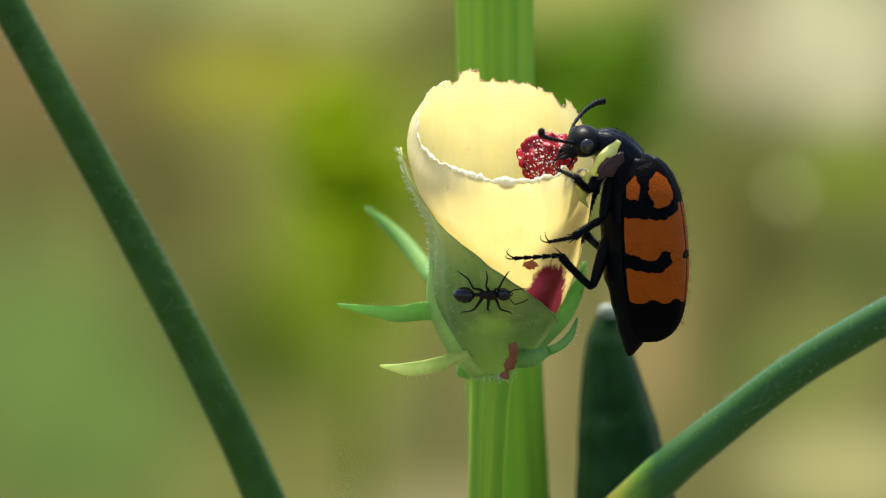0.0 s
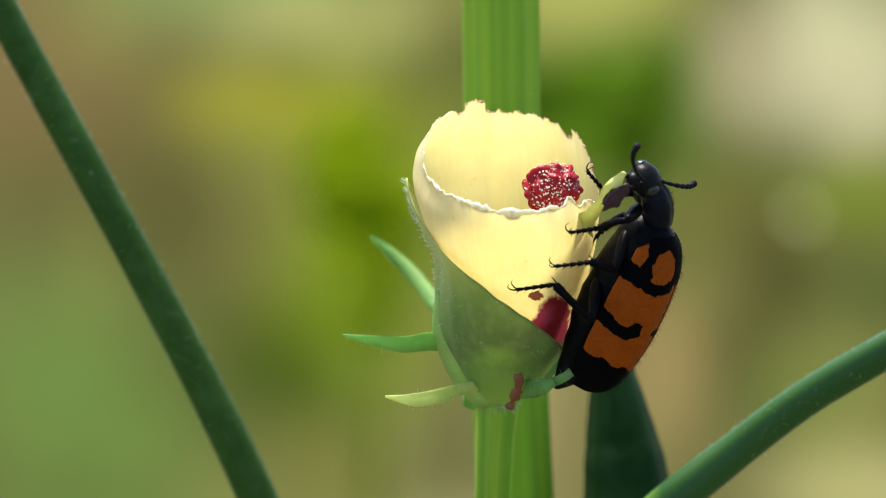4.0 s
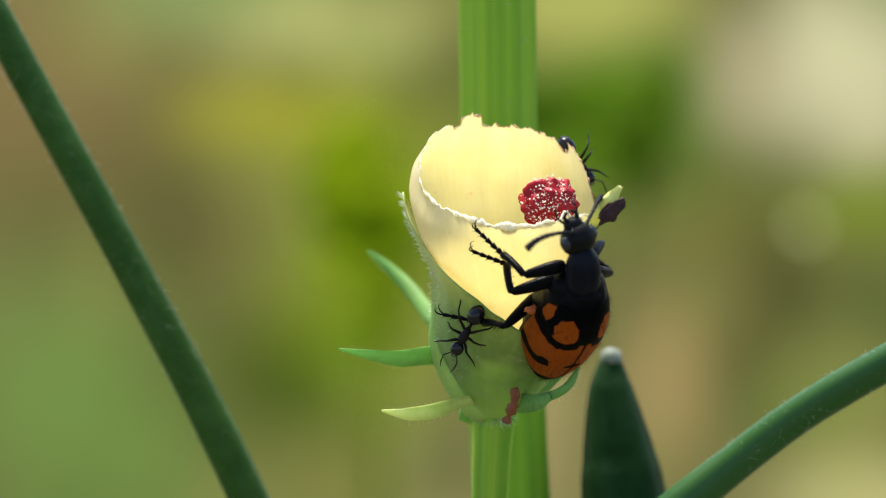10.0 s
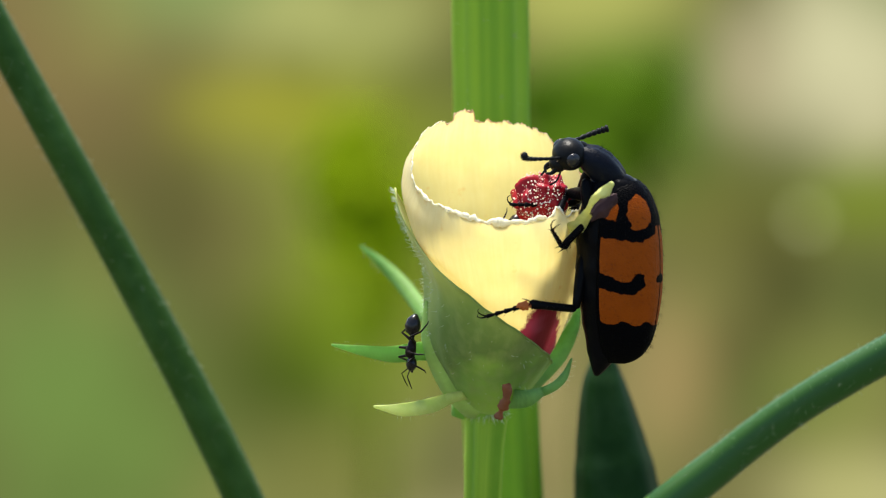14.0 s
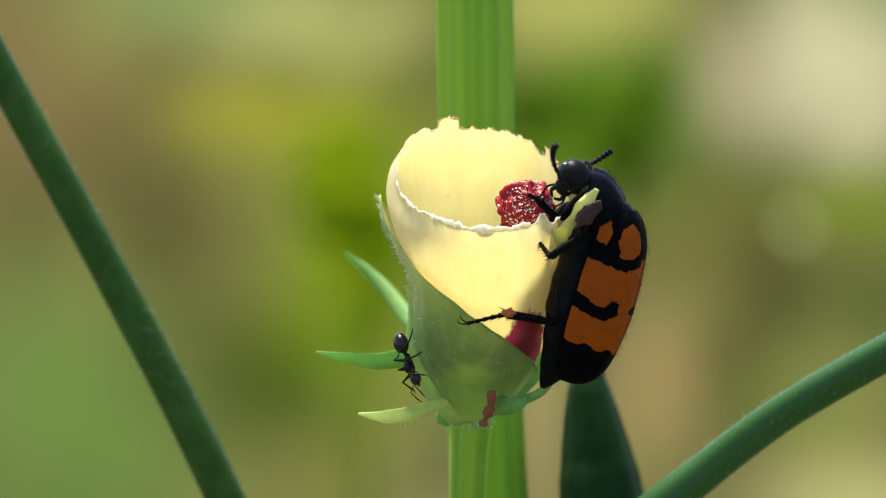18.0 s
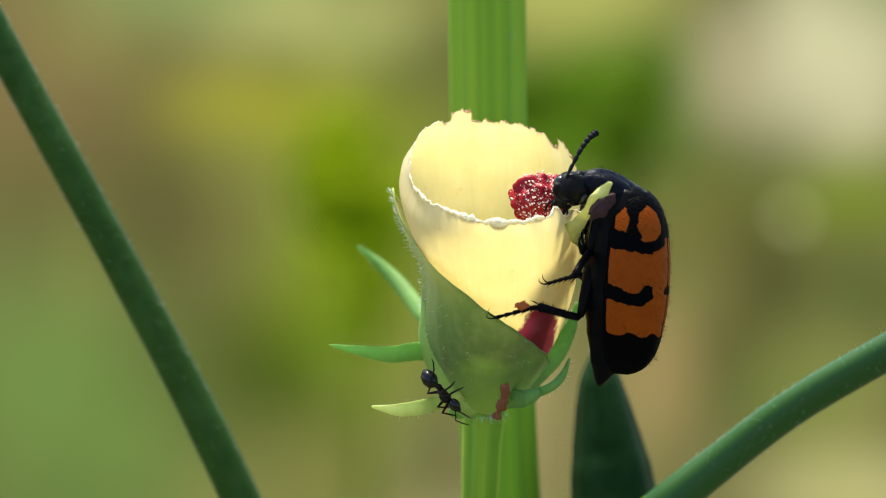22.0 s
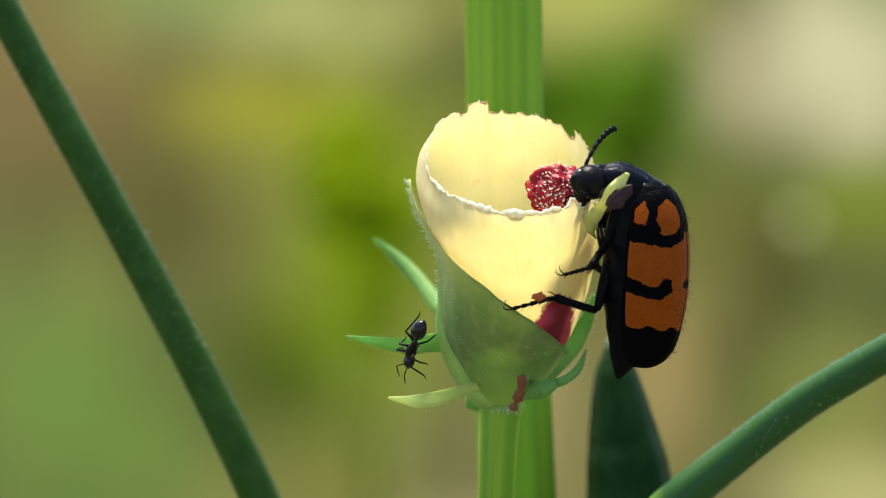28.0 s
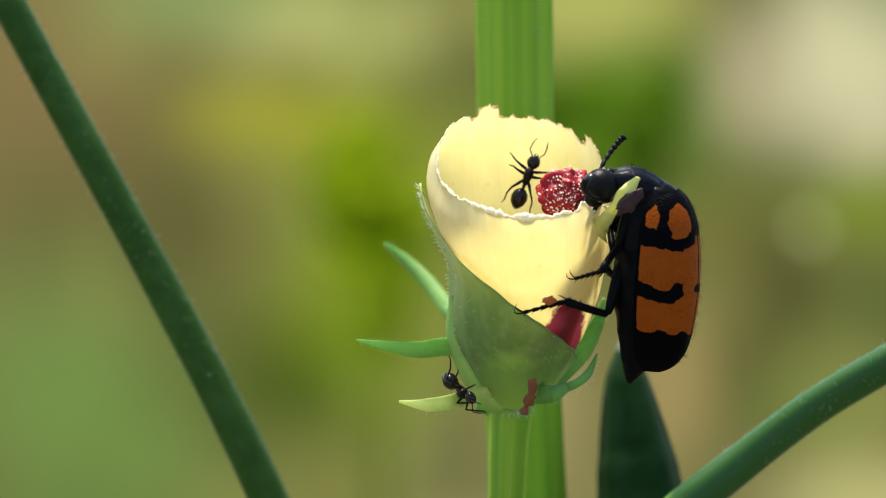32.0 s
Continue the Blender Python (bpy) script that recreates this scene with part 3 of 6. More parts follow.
def strip(points, widths, thick, steps=6, up=Vector((0, -1, 0)), fold=0.3):
    """A narrow leaf along a line: keeled, closed, tapering."""
    line = bend(points, steps)
    n = len(line)
    b = Build()
    rings = []
    for i, p in enumerate(line):
        d = (line[min(i + 1, n - 1)] - line[max(i - 1, 0)]).normalized()
        side = d.cross(up).normalized()
        nor = side.cross(d)
        x = i / (n - 1) * (len(widths) - 1)
        k = min(int(x), len(widths) - 2)
        wd = (widths[k] + (widths[k + 1] - widths[k]) * (x - k)) * 0.5
        t = thick * 0.5
        rings.append([p + side * wd + nor * wd * fold, p + nor * t * 0.3, p - side * wd + nor * wd * fold,
                      p - side * wd * 0.9 + nor * (wd * fold - t), p - nor * t * 1.4, p + side * wd * 0.9 + nor * (wd * fold - t)])
    verts = [q for r in rings for q in r]
    faces = []
    for i in range(n - 1):
        for j in range(6):
            k = (j + 1) % 6
            faces.append((i * 6 + j, i * 6 + k, (i + 1) * 6 + k, (i + 1) * 6 + j))
    faces += [tuple(reversed(range(6))), tuple(range((n - 1) * 6, n * 6))]
    return b.add(verts, faces)


def hairs(b, rng, places, length, radius=0.00003):
    """Fine hairs at places (point, direction)."""
    for p, d in places:
        d = (d + Vector((rng.uniform(-.5, .5), rng.uniform(-.5, .5), rng.uniform(-.5, .5)))).normalized()
        q = p + d * length * rng.uniform(0.5, 1.2)
        mid = (p + q) / 2 + Vector((0, 0, -length * 0.08))
        b.tube([p, mid, q], [radius, radius * 0.8, radius * 0.3], 3, False)


def flower():
    fl = thing("okra_flower", PF, "cream-yellow okra flower with torn rim in a green sheath", "flower")
    for k in range(5):
        c = 20 + 72 * k
        blade, torn = make_petal(c - 36, c + 36, k)
        petal = part("petal", blade, PETAL, fl)
        part("torn_edge", torn, TORN_BROWN if k < 2 else TORN_EDGE, petal, "browned ragged edge" if k < 2 else "thick pale torn edge")
    # sheath
    nt, nh = 240, 30
    verts, faces = [], []
    for i in range(nt + 1):
        th = 360 * i / nt - 12
        top = table(SHEATH, th, 360) + 0.25 * noise.noise(Vector((th * 0.08, 2, 0)))
        for j in range(nh + 1):
            q = j / nh
            verts.append(sheath_at(th, -0.4 + (top + 0.4) * q, q))
    row = nh + 1
    for i in range(nt):
        for j in range(nh):
            k = i * row + j
            faces.append((k, k + row, k + row + 1, k + 1))
    lip = Build().tube([verts[i * row + nh] for i in range(nt + 1)], [0.00014] * (nt + 1), 6)
    k = len(verts)
    verts += lip.v
    faces += [tuple(i + k for i in f) for f in lip.f]
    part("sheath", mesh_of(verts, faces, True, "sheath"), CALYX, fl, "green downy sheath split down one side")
    # unseen solid foot of the bud, added to stop light leaking through the sheath
    rings = [[cup(24 * k, h, -1.2 - 0.12 * h) for k in range(15)] for h in (0.4, 2, 4, 6.5, 9, 11)]
    core = Build().add([p for r in rings for p in r], [(15 * i + k, 15 * i + (k + 1) % 15, 15 * i + 15 + (k + 1) % 15, 15 * i + 15 + k) for i in range(5) for k in range(15)] + [tuple(range(75, 90))])
    part("ovary_light_block", core, CALYX, fl, "green seed pod inside the sheath")
    # bracts below the sheath
    rng = random.Random(4)
    bracts_near = [
        ([(4.0, -14.0, -9), (-1.5, -13.3, -6), (-5.5, -13.6, -3), (-9.5, -13.0, -1), (-12.5, -12.4, 0)], [1.0, 2.3, 2.0, 1.1, 0.25], BRACT),
        ([(6.5, -18.4, -10), (2.2, -18.7, -4), (-0.8, -19.5, 1.5), (-4.2, -19.9, 4.5), (-7.4, -19.5, 5.5)], [0.8, 1.2, 1.8, 1.6, 0.3], BRACT_PALE),
        ([(4.0, -15.0, -12), (-0.6, -10.4, -22), (-4.1, -6.0, -29), (-7.2, -2.9, -32), (-9.9, -0.8, -33)], [1.4, 2.0, 1.9, 1.3, 0.25], BRACT),
        ([(7.0, -18.6, -10), (10.5, -18.4, -2), (13.2, -17.6, 1), (14.9, -16.2, 1), (15.9, -14.0, 0)], [1.6, 1.2, 1.1, 1.0, 0.2], BRACT),
    ]
    bracts_behind = [
        ([(11.0, -17.5, -11), (14.5, -14.0, -12), (16.4, -10.5, -12), (17.2, -7.5, -12)], [2.6, 2.3, 1.6, 0.3], BRACT),
        ([(8.0, -19.0, -9), (10.5, -18.8, 0), (12.4, -17.9, 1)], [2.6, 2.0, 1.0], BRACT),
        ([(2.0, -20.0, -10), (5.0, -21.0, -13), (8.0, -20.5, -14)], [2.6, 2.4, 1.2], BRACT),
    ]
    for pts, wd, mt in bracts_near + bracts_behind:
        line = [loc(*p) for p in pts]
        br = part("bract", strip(line, [x * 0.001 for x in wd], 0.0007), mt, fl)
        hb = Build()
        places = []
        fine = bend(line, 14)
        for i in range(len(fine) // 2, len(fine) - 1, 2):
            d = (fine[i + 1] - fine[i]).normalized()
            x = i / (len(fine) - 1) * (len(wd) - 1)
            k = min(int(x), len(wd) - 2)
            half = (wd[k] + (wd[k + 1] - wd[k]) * (x - k)) * 0.00045
            for sgn in (1, -1):
                side = d.cross(Vector((0, -1, 0))).normalized() * sgn
                places.append((fine[i] + side * half + Vector((0, -0.0002, 0)), side + d * 0.3))
        hairs(hb, rng, places, 0.0006, 0.000011)
        part("hairs", hb, HAIR, br, "pale fine hairs", "stuff")
    # a broad bract pressed against the sheath
    line = [sheath_at(th, h, h / 20, 0.62) for th, h in ((190, 15), (196, 11), (203, 7.5), (214, 4), (232, 1.2), (246, 0.2))]
    part("bract", strip(line, [x * 0.001 for x in (0.4, 1.6, 2.6, 3.2, 2.8, 1.2)], 0.0004, 8, Vector((-0.55, -0.83, 0)), 0.04), BRACT_BASE, fl, "light green bract pressed to the sheath")
    # hairs along the sheath's edges and over its front
    hb = Build()
    places = []

    def rooted(th, h, lean=Vector((0, 0, 0))):
        q = h / table(SHEATH, th, 360)
        p = sheath_at(th, h, q)
        return p, ((sheath_at(th, h, q, 2.0) - p).normalized() + lean).normalized()

    for i in range(150):
        th = rng.uniform(160, 205)
        places.append(rooted(th, rng.uniform(6, table(SHEATH, th, 360))))
    for i in range(60):
        th = rng.uniform(205, 320)
        places.append(rooted(th, rng.uniform(0.5, table(SHEATH, th, 360))))
    hairs(hb, rng, places, 0.0006, 0.00002)
    tuft = []
    for i in range(110):
        th = rng.uniform(156, 184)
        h = table(SHEATH, th, 360) - rng.uniform(0, 5) ** 1.2 * 0.6
        tuft.append(rooted(th, h, Vector((-0.2, -0.2, 0.2))))
    hairs(hb, rng, tuft, 0.0008, 0.000024)
    # dew-like pale beads on the lobe
    for i in range(46):
        th = rng.uniform(158, 186)
        p, d = rooted(th, table(SHEATH, th, 360) * rng.uniform(0.7, 0.99))
        hb.ball(p + d * 0.0001, rng.uniform(0.00005, 0.00012), 6, 4)
    ring = []
    for i in range(70):
        th = rng.uniform(190, 350)
        p = cup(th, 0.5, 0.4)
        ring.append((p, ((cup(th, 0.5, 2.0) - p).normalized() + Vector((0, 0, -0.9))).normalized()))
    hairs(hb, rng, ring, 0.0012, 0.00003)
    part("hairs", hb, HAIR, fl, "pale fine hairs along the sheath", "stuff")
    # crimson stigma head with pollen
    st = Build()
    c = loc(12.2, 4.9, 1.0)
    st.ball(c, (0.0033, 0.0027, 0.0029), 64, 44, None, 0.10, 4)
    for v in st.v:
        d = (v - c).normalized()
        v += d * 0.00075 * noise.noise(d * 3.4) + d * 0.00016 * noise.noise(d * 9)
    st.tube([c, loc(9.5, -4, -2), loc(7.5, -12, -6)], [0.0016, 0.0018, 0.002], 12)
    stigma = part("stigma", st, CRIMSON, fl, "crimson velvety stigma dusted with pollen")
    pb = Build()
    for i in range(900):
        d = Vector((rng.gauss(0, 1), rng.gauss(0, 1) - 0.8, rng.gauss(0, 1))).normalized()
        rr = rng.uniform(0.95, 1.03)
        pb.ball(c + Vector((d.x * 0.0034, d.y * 0.0028, d.z * 0.0033)) * rr, rng.choice((0.00002, 0.00003, 0.00003, 0.00004, 0.00005, 0.00007, 0.00012)), 6, 4)
    part("pollen", pb, POLLEN, stigma, "pale pollen grains", "stuff")
    # torn flap on the rim
    fl_line = [loc(15.4, 0.4, 4), loc(17.1, 2.6, 8.5), loc(18.6, 4.8, 11.0), loc(20.2, 6.55, 11.6)]
    fp = strip(fl_line, [0.0034, 0.0020, 0.0014, 0.0013, 0.0016, 0.0014, 0.0006], 0.0003, 12, Vector((0.2, -1, 0.2)), 0.22)
    for v in fp.v:
        v += Vector((noise.noise(v * 700), noise.noise(v * 700 + Vector((9, 0, 0))), noise.noise(v * 700 + Vector((0, 9, 0))))) * 0.00035
    part("petal_flap", fp, PETAL_FLAP, fl, "pale green torn petal flap")
    dk = Build()
    ax = (Vector((.72, 0, .69)), Vector((0, 1, 0)), Vector((-.69, 0, .72)))
    dk.ball(loc(19.3, 3.9, 11.3), (0.0019, 0.0004, 0.0009), 24, 16, ax, 0.4, 3)
    part("dark_scar", dk, RUST_DARK, fl, "dark dried spot")
    # rust-brown scar hanging under the sheath, and a small orange droplet
    sc = Build()
    line = bend([loc(8.0, -16.9, 5), loc(8.2, -18.3, 5), loc(7.6, -19.6, 4.4), loc(7.2, -20.8, 3.8)], 5)
    sc.tube(line, [0.00060 + 0.00040 * noise.noise(Vector((i * 0.55, 3, 1))) + 0.00016 * math.sin(i * 0.9) for i in range(len(line))], 9, True, 0.8)
    for v in sc.v:
        v += Vector((noise.noise(v * 1500), 0, noise.noise(v * 1500 + Vector((5, 0, 0))))) * 0.0003
    part("rust_scar", sc, RUST, fl, "rust-brown dried scar below the sheath")
    dr = Build()
    dr.ball(loc(10.1, -7.6, 9.4), (0.0008, 0.0003, 0.0005), 16, 10, None, 0.7, 8)
    part("orange_droplet", dr, RUST_ORANGE, fl, "small orange blot")
    return fl


PETAL_FLAP = plant_mat("petal_flap", (0.60, 0.62, 0.16), (0.72, 0.72, 0.25), 500, 0.5, 0.2, 0.35)
RUST_DARK = plant_mat("dark_scar", (0.018, 0.007, 0.007), (0.04, 0.014, 0.012), 900, 0.6, 0.5)
RUST_ORANGE = plant_mat("orange_blot", (0.36, 0.075, 0.012), (0.42, 0.11, 0.02), 900, 0.45, 0.4)
flower()


# ---- stem, stalks and pod ----
def stalk(points, radii, material, name, parent, ribs=0, rib=0.0, sides=24, steps=10, label=""):
    line = bend(points, steps)
    n = len(line)
    rad = []
    for i in range(n):
        x = i / (n - 1) * (len(radii) - 1)
        k = min(int(x), len(radii) - 2)
        rad.append((radii[k] + (radii[k + 1] - radii[k]) * (x - k)) * (1 + 0.02 * noise.noise(Vector((i * 0.3, 1, 2)))))
    me = Build().tube(line, rad, sides, True, 1.0, ribs, rib).mesh(name)
    turn = [2 * math.pi * (k % sides) / sides for k in range(n * sides)]
    for nm, vals in (("ring_x", [math.cos(a) for a in turn]), ("ring_y", [math.sin(a) for a in turn]), ("ring_z", [0.004 * (k // sides) for k in range(n * sides)])):
        me.attributes.new(nm, "FLOAT", "POINT").data.foreach_set("value", vals)
    return part(name, me, material, parent, label)


def fuzz(parent, points, radius, count, length, seed):
    rng = random.Random(seed)
    line = bend(points, 30)
    hb = Build()
    places = []
    for i in range(count):
        k = rng.randrange(len(line) - 1)
        d = (line[k + 1] - line[k]).normalized()
        a = rng.uniform(0, 6.283)
        s = d.cross(Vector((0, 1, 0))).normalized()
        o = s * math.cos(a) + d.cross(s) * math.sin(a)
        places.append((line[k].lerp(line[k + 1], rng.random()) + o * radius * 0.97, o))
    hairs(hb, rng, places, length, 0.000011)
    part("hairs", hb, HAIR, parent, "fine pale hairs", "stuff")


def okra_plant():
    pl = thing("okra_plant", PF, "okra plant with ribbed stem, leaf stalks and pod", "plant")
    foot = PF.inverted() @ Vector((0.03, 0.026, 0.0))
    main = [foot, loc(25, -420, -112), loc(17, -200, -74), loc(12.6, -110, -57), loc(10.2, -61, -48), loc(8.4, -30.6, -42), loc(7.05, 0, -36), loc(6.5, 30.6, -30), loc(6.2, 46, -27)]
    stalk(main, [0.0085, 0.0070, 0.0060, 0.0053, 0.0049, 0.0048, 0.0047, 0.0047, 0.0045], STEM, "main_stem", pl, 7, 0.06, 42, 12)
    ped = [loc(7.2, -74, -48), loc(5.6, -44, -25), loc(5.7, -29, -14), loc(6.1, -20, -10)]
    stalk(ped, [0.0021, 0.0021, 0.0021, 0.0022, 0.0025], STEM_RIB, "flower_stalk", pl, 5, 0.16, 24, 10, "pale green flower stalk")
    rng = random.Random(9)
    for u, v, r in ((4.7, 23.9, .45), (7.9, 17.7, .42), (7.6, 29.5, .3), (5.5, 27.0, .25), (9.2, 25.0, .25), (4.2, 19.0, .25), (8.9, 21.0, .2), (8.4, -28.6, .3), (6.9, -26.5, .25)):
        sp = Build()
        sp.ball(loc(u * 1.021, v * 1.021, -36 + v * 0.2 + 4.65 - (u - 6.6) ** 2 * 0.12), (r * .001, r * .0006, r * .0013), 10, 7, None, 0.2, u)
        part("speck", sp, SPECK, pl)
    fuzz(pl, main[5:], 0.0047, 400, 0.0007, 21)

    lp = [loc(6, -95, -52), loc(-14, -58, -38), loc(-26.9, -28.2, -34), loc(-39.4, -3.8, -33), loc(-54.6, 24.3, -32), loc(-66.0, 46, -31)]
    pt = stalk(lp, [0.0031, 0.0028, 0.0025, 0.0023, 0.0022, 0.0022], PETIOLE, "leaf_stalk", pl, 3, 0.03, label="long dark green leaf stalk")
    fuzz(pt, lp[1:], 0.0023, 1100, 0.0008, 22)
    rp = [loc(9.4, -66.2, -46), loc(17.1, -46.3, -27), loc(25.3, -35.6, -20), loc(35.5, -27.0, -19), loc(45.7, -19.35, -17), loc(62.2, -9.6, -13)]
    rt = stalk(rp, [0.0037, 0.0032, 0.0027, 0.00235, 0.00225, 0.00225], PETIOLE_BASE, "leaf_stalk", pl, 3, 0.03, label="green hairy leaf stalk")
    fuzz(rt, rp[2:], 0.0021, 700, 0.0009, 23)

    line = [loc(25.6, -64, -40), loc(24.0, -44, -40), loc(22.7, -31, -40), loc(21.8, -24, -40), loc(21.2, -18.6, -40), loc(21.2, -14.6, -40)]
    po = stalk(line, [0.0080, 0.0068, 0.0052, 0.0040, 0.0028, 0.0013], POD, "pod", pl, 5, 0.06, 40, 10, "young dark green okra pod")
    tip = Build().ball(loc(21.2, -14.6, -39.8), (0.0015, 0.0015, 0.0013), 14, 10, None, 0.2, 2)
    part("tip", tip, FROSTY, po, "greyish dry pod tip")


okra_plant()


# ---- the blister beetle: X to its right, Y ahead, Z up its back; millimetres ----
def chitin(name, base, rough, bump, scale=1400.0, spec=0.09):
    m = Mat(name)
    f = m.noise(scale, 3, 0.6)
    g = m.noise(260, 3)
    m.color(m.mix(g, base, tuple(min(1, c * 1.8 + 0.001) for c in base)))
    m.set(Roughness=rough, Specular_IOR_Level=spec)
    m.bump(f, bump, 0.0001)
    return m.m


BLACK = chitin("beetle_black", (0.0018, 0.0018, 0.0022), 0.34, 0.6, 1400.0, 0.035)
BLUE_BLACK = chitin("beetle_blue_black", (0.003, 0.0038, 0.0065), 0.36, 1.0, 1600.0, 0.07)
FACE = chitin("beetle_face", (0.0035, 0.0035, 0.0033), 0.38, 1.0, 900.0, 0.09)
EYE = chitin("beetle_eye", (0.010, 0.010, 0.011), 0.25, 0.3, 5000.0, 0.4)
DULL = chitin("antenna_black", (0.005, 0.005, 0.005), 0.5, 0.4)
BRISTLE = chitin("bristle_black", (0.006, 0.005, 0.005), 0.7, 0.0, 1400.0, 0.03)


def elytron_mat():
    m = Mat("elytron_orange_black")
    pat = attr_fac(m, "pattern")
    wob = m.math("MULTIPLY", m.math("SUBTRACT", m.noise(800, 3, 0.6), 0.5), 0.3)
    fac = m.ramp(m.math("ADD", m.math("ADD", pat, wob), 0.5), [(0.48, (0, 0, 0)), (0.55, (1, 1, 1))])
    g = m.noise(350, 3, 0.6)
    orange = m.mix(g, (0.23, 0.042, 0.002), (0.30, 0.062, 0.003))
    m.color(m.mix(fac, (0.0018, 0.0018, 0.0022), orange))
    m.set(Roughness=0.45)
    m.link(m.math("MULTIPLY_ADD", fac, 0.035, 0.015), m.b.inputs["Specular IOR Level"])
    pits = m.n("ShaderNodeTexVoronoi", Scale=4600.0)
    m.link(m.coord("Object"), pits.inputs["Vector"])
    m.bump(pits.outputs["Distance"], 0.7, 0.0001)
    return m.m


ELYTRON = elytron_mat()
HALF = [(-21.6, 0.4), (-21.1, 0.95), (-20.2, 1.7), (-18.5, 2.75), (-16, 3.7), (-13, 4.3), (-9, 4.55), (-5, 4.2), (-2.5, 3.65), (-0.8, 2.9), (0.3, 1.9)]
CREST = [(-21.6, -0.6), (-21.1, 0.9), (-20.2, 2.1), (-18.5, 3.1), (-16, 3.65), (-12, 4.0), (-8, 3.85), (-4, 3.3), (-1.8, 2.5), (-0.5, 1.7), (0.3, 0.8)]
# black bands: millimetres out from the seam, along the back, half the width
FRONT_BAND = [(8.2, -5.1, 1.2), (6.0, -5.3, 1.05), (4.8, -5.7, 0.85), (3.4, -6.0, 0.65), (2.2, -5.6, 0.55), (1.35, -5.2, 0.75)]
MID_BAND = [(8.4, -10.8, 0.9), (6.6, -11.4, 0.85), (5.2, -12.0, 0.65), (4.0, -12.1, 0.75), (3.3, -11.4, 0.8), (3.1, -10.8, 0.6)]


def in_band(band, p, y):
    """How deep a place lies in a band, millimetres; negative outside."""
    best = -9.0
    for (x0, y0, r0), (x1, y1, r1) in zip(band, band[1:]):
        dx, dy = x1 - x0, y1 - y0
        s = max(0.0, min(1.0, ((p - x0) * dx + (y - y0) * dy) / (dx * dx + dy * dy)))
        best = max(best, r0 + (r1 - r0) * s - math.hypot(p - x0 - dx * s, y - y0 - dy * s))
    return best


def pattern(y, a):
    """Above nought orange, below black. y: along the back, a: degrees round the flank from the seam."""
    p = a * 0.077
    ragged = 0.22 * noise.noise(Vector((p * 1.3, y * 1.3, 3))) + 0.12 * noise.noise(Vector((p * 3.1, y * 3.1, 8)))
    spots = max(1.75 - math.hypot((p - 2.8) * 1.05, (y + 3.3) * 0.85), 1.05 - math.hypot((p - 6.3) * 1.3, (y + 3.1) * 0.62))
    field = min(-4.9 - y, 16.3 + y + 0.25 * math.sin(p * 2.2 + 0.6))
    field = min(max(field, spots), -in_band(FRONT_BAND, p, y), -in_band(MID_BAND, p, y))
    # a thin black seam with a small cross on it, black towards the shield, and the outer rim
    field = min(field + ragged, math.hypot(p, (y + 11.0) * 1.3) - 0.7 + ragged, 7.4 - p)
    return max(-1.0, min(1.0, field, (p - (0.05 if y < -5 else 0.05 + 0.17 * (y + 5))) * 2.5))


def elytron(side):
    ny, na = 120, 64
    verts, pat = [], []
    for i in range(ny + 1):
        y = 0.3 - 21.7 * i / ny
        hw, cr = table(HALF, y), table(CREST, y)
        low = -1.7
        for j in range(na + 1):
            a = 105.0 * j / na
            s = math.sin(radians(a))
            c = math.cos(radians(a))
            x = 0.06 + hw * (abs(s) ** 0.85)
            z = low + (cr - low) * c if c > 0 else low + 2.2 * c
            verts.append(Vector((side * x, y, z)) * 0.001)
            pat.append(pattern(y, a))
    faces = []
    for i in range(ny):
        for j in range(na):
            k = i * (na + 1) + j
            q = (k, k + 1, k + na + 2, k + na + 1)
            faces.append(q if side < 0 else q[::-1])
    n = len(verts)
    # underside, a thin shell
    verts += [v * 0.965 + Vector((side * 0.0001, -0.0003, -0.0002)) for v in verts]
    pat += [-1.0] * n
    faces += [tuple(n + i for i in reversed(f)) for f in faces]
    rim = [i * (na + 1) + na for i in range(ny + 1)]
    for a, b in zip(rim, rim[1:]):
        faces.append((a, b, n + b, n + a))
    me = mesh_of(verts, faces, True, "elytron")
    me.attributes.new("pattern", "FLOAT", "POINT").data.foreach_set("value", pat)
    return me


def mm(*p):
    return Vector(p) * 0.001


LEG = {"1": (5.0, 4.4, 4.6), "2": (5.6, 4.6, 4.6), "3": (6.8, 6.3, 6.0)}
HIP = {"1": (1.5, 2.2, -2.6), "2": (2.1, -1.6, -4.2), "3": (2.3, -8.3, -4.6)}


def femur(n):
    L = n * 0.001
    ys = [0, .06, .2, .45, .7, .88, .97, 1.0]
    rs = [.4, .74, .93, .88, .74, .60, .46, .24]
    b = Build().tube([Vector((0, y * L, 0)) for y in ys], [r * 0.001 for r in rs], 12, True, 0.85)
    return b


def tibia(n, rng):
    L = n * 0.001
    ys = [0, .05, .3, .7, .95, 1.0]
    rs = [.26, .46, .48, .50, .57, .34]
    b = Build().tube([Vector((0, y * L, -0.0002 * math.sin(y * 3.1))) for y in ys], [r * 0.001 for r in rs], 10, True, 0.85)
    for sx in (-1, 1):
        b.tube([mm(sx * .25, n * .97, 0), mm(sx * .5, n * 1.08, -.25), mm(sx * .55, n * 1.16, -.4)], [.0001, .00007, .00002], 5)
    for k in range(46):
        y = rng.uniform(.15, .98) * n
        a = rng.uniform(0, 6.283)
        o = Vector((math.cos(a), 0.6, math.sin(a)))
        p = mm(math.cos(a) * .38, y, math.sin(a) * .34)
        b.tube([p, p + o * 0.0004], [.00003, .00001], 3, False)
    return b


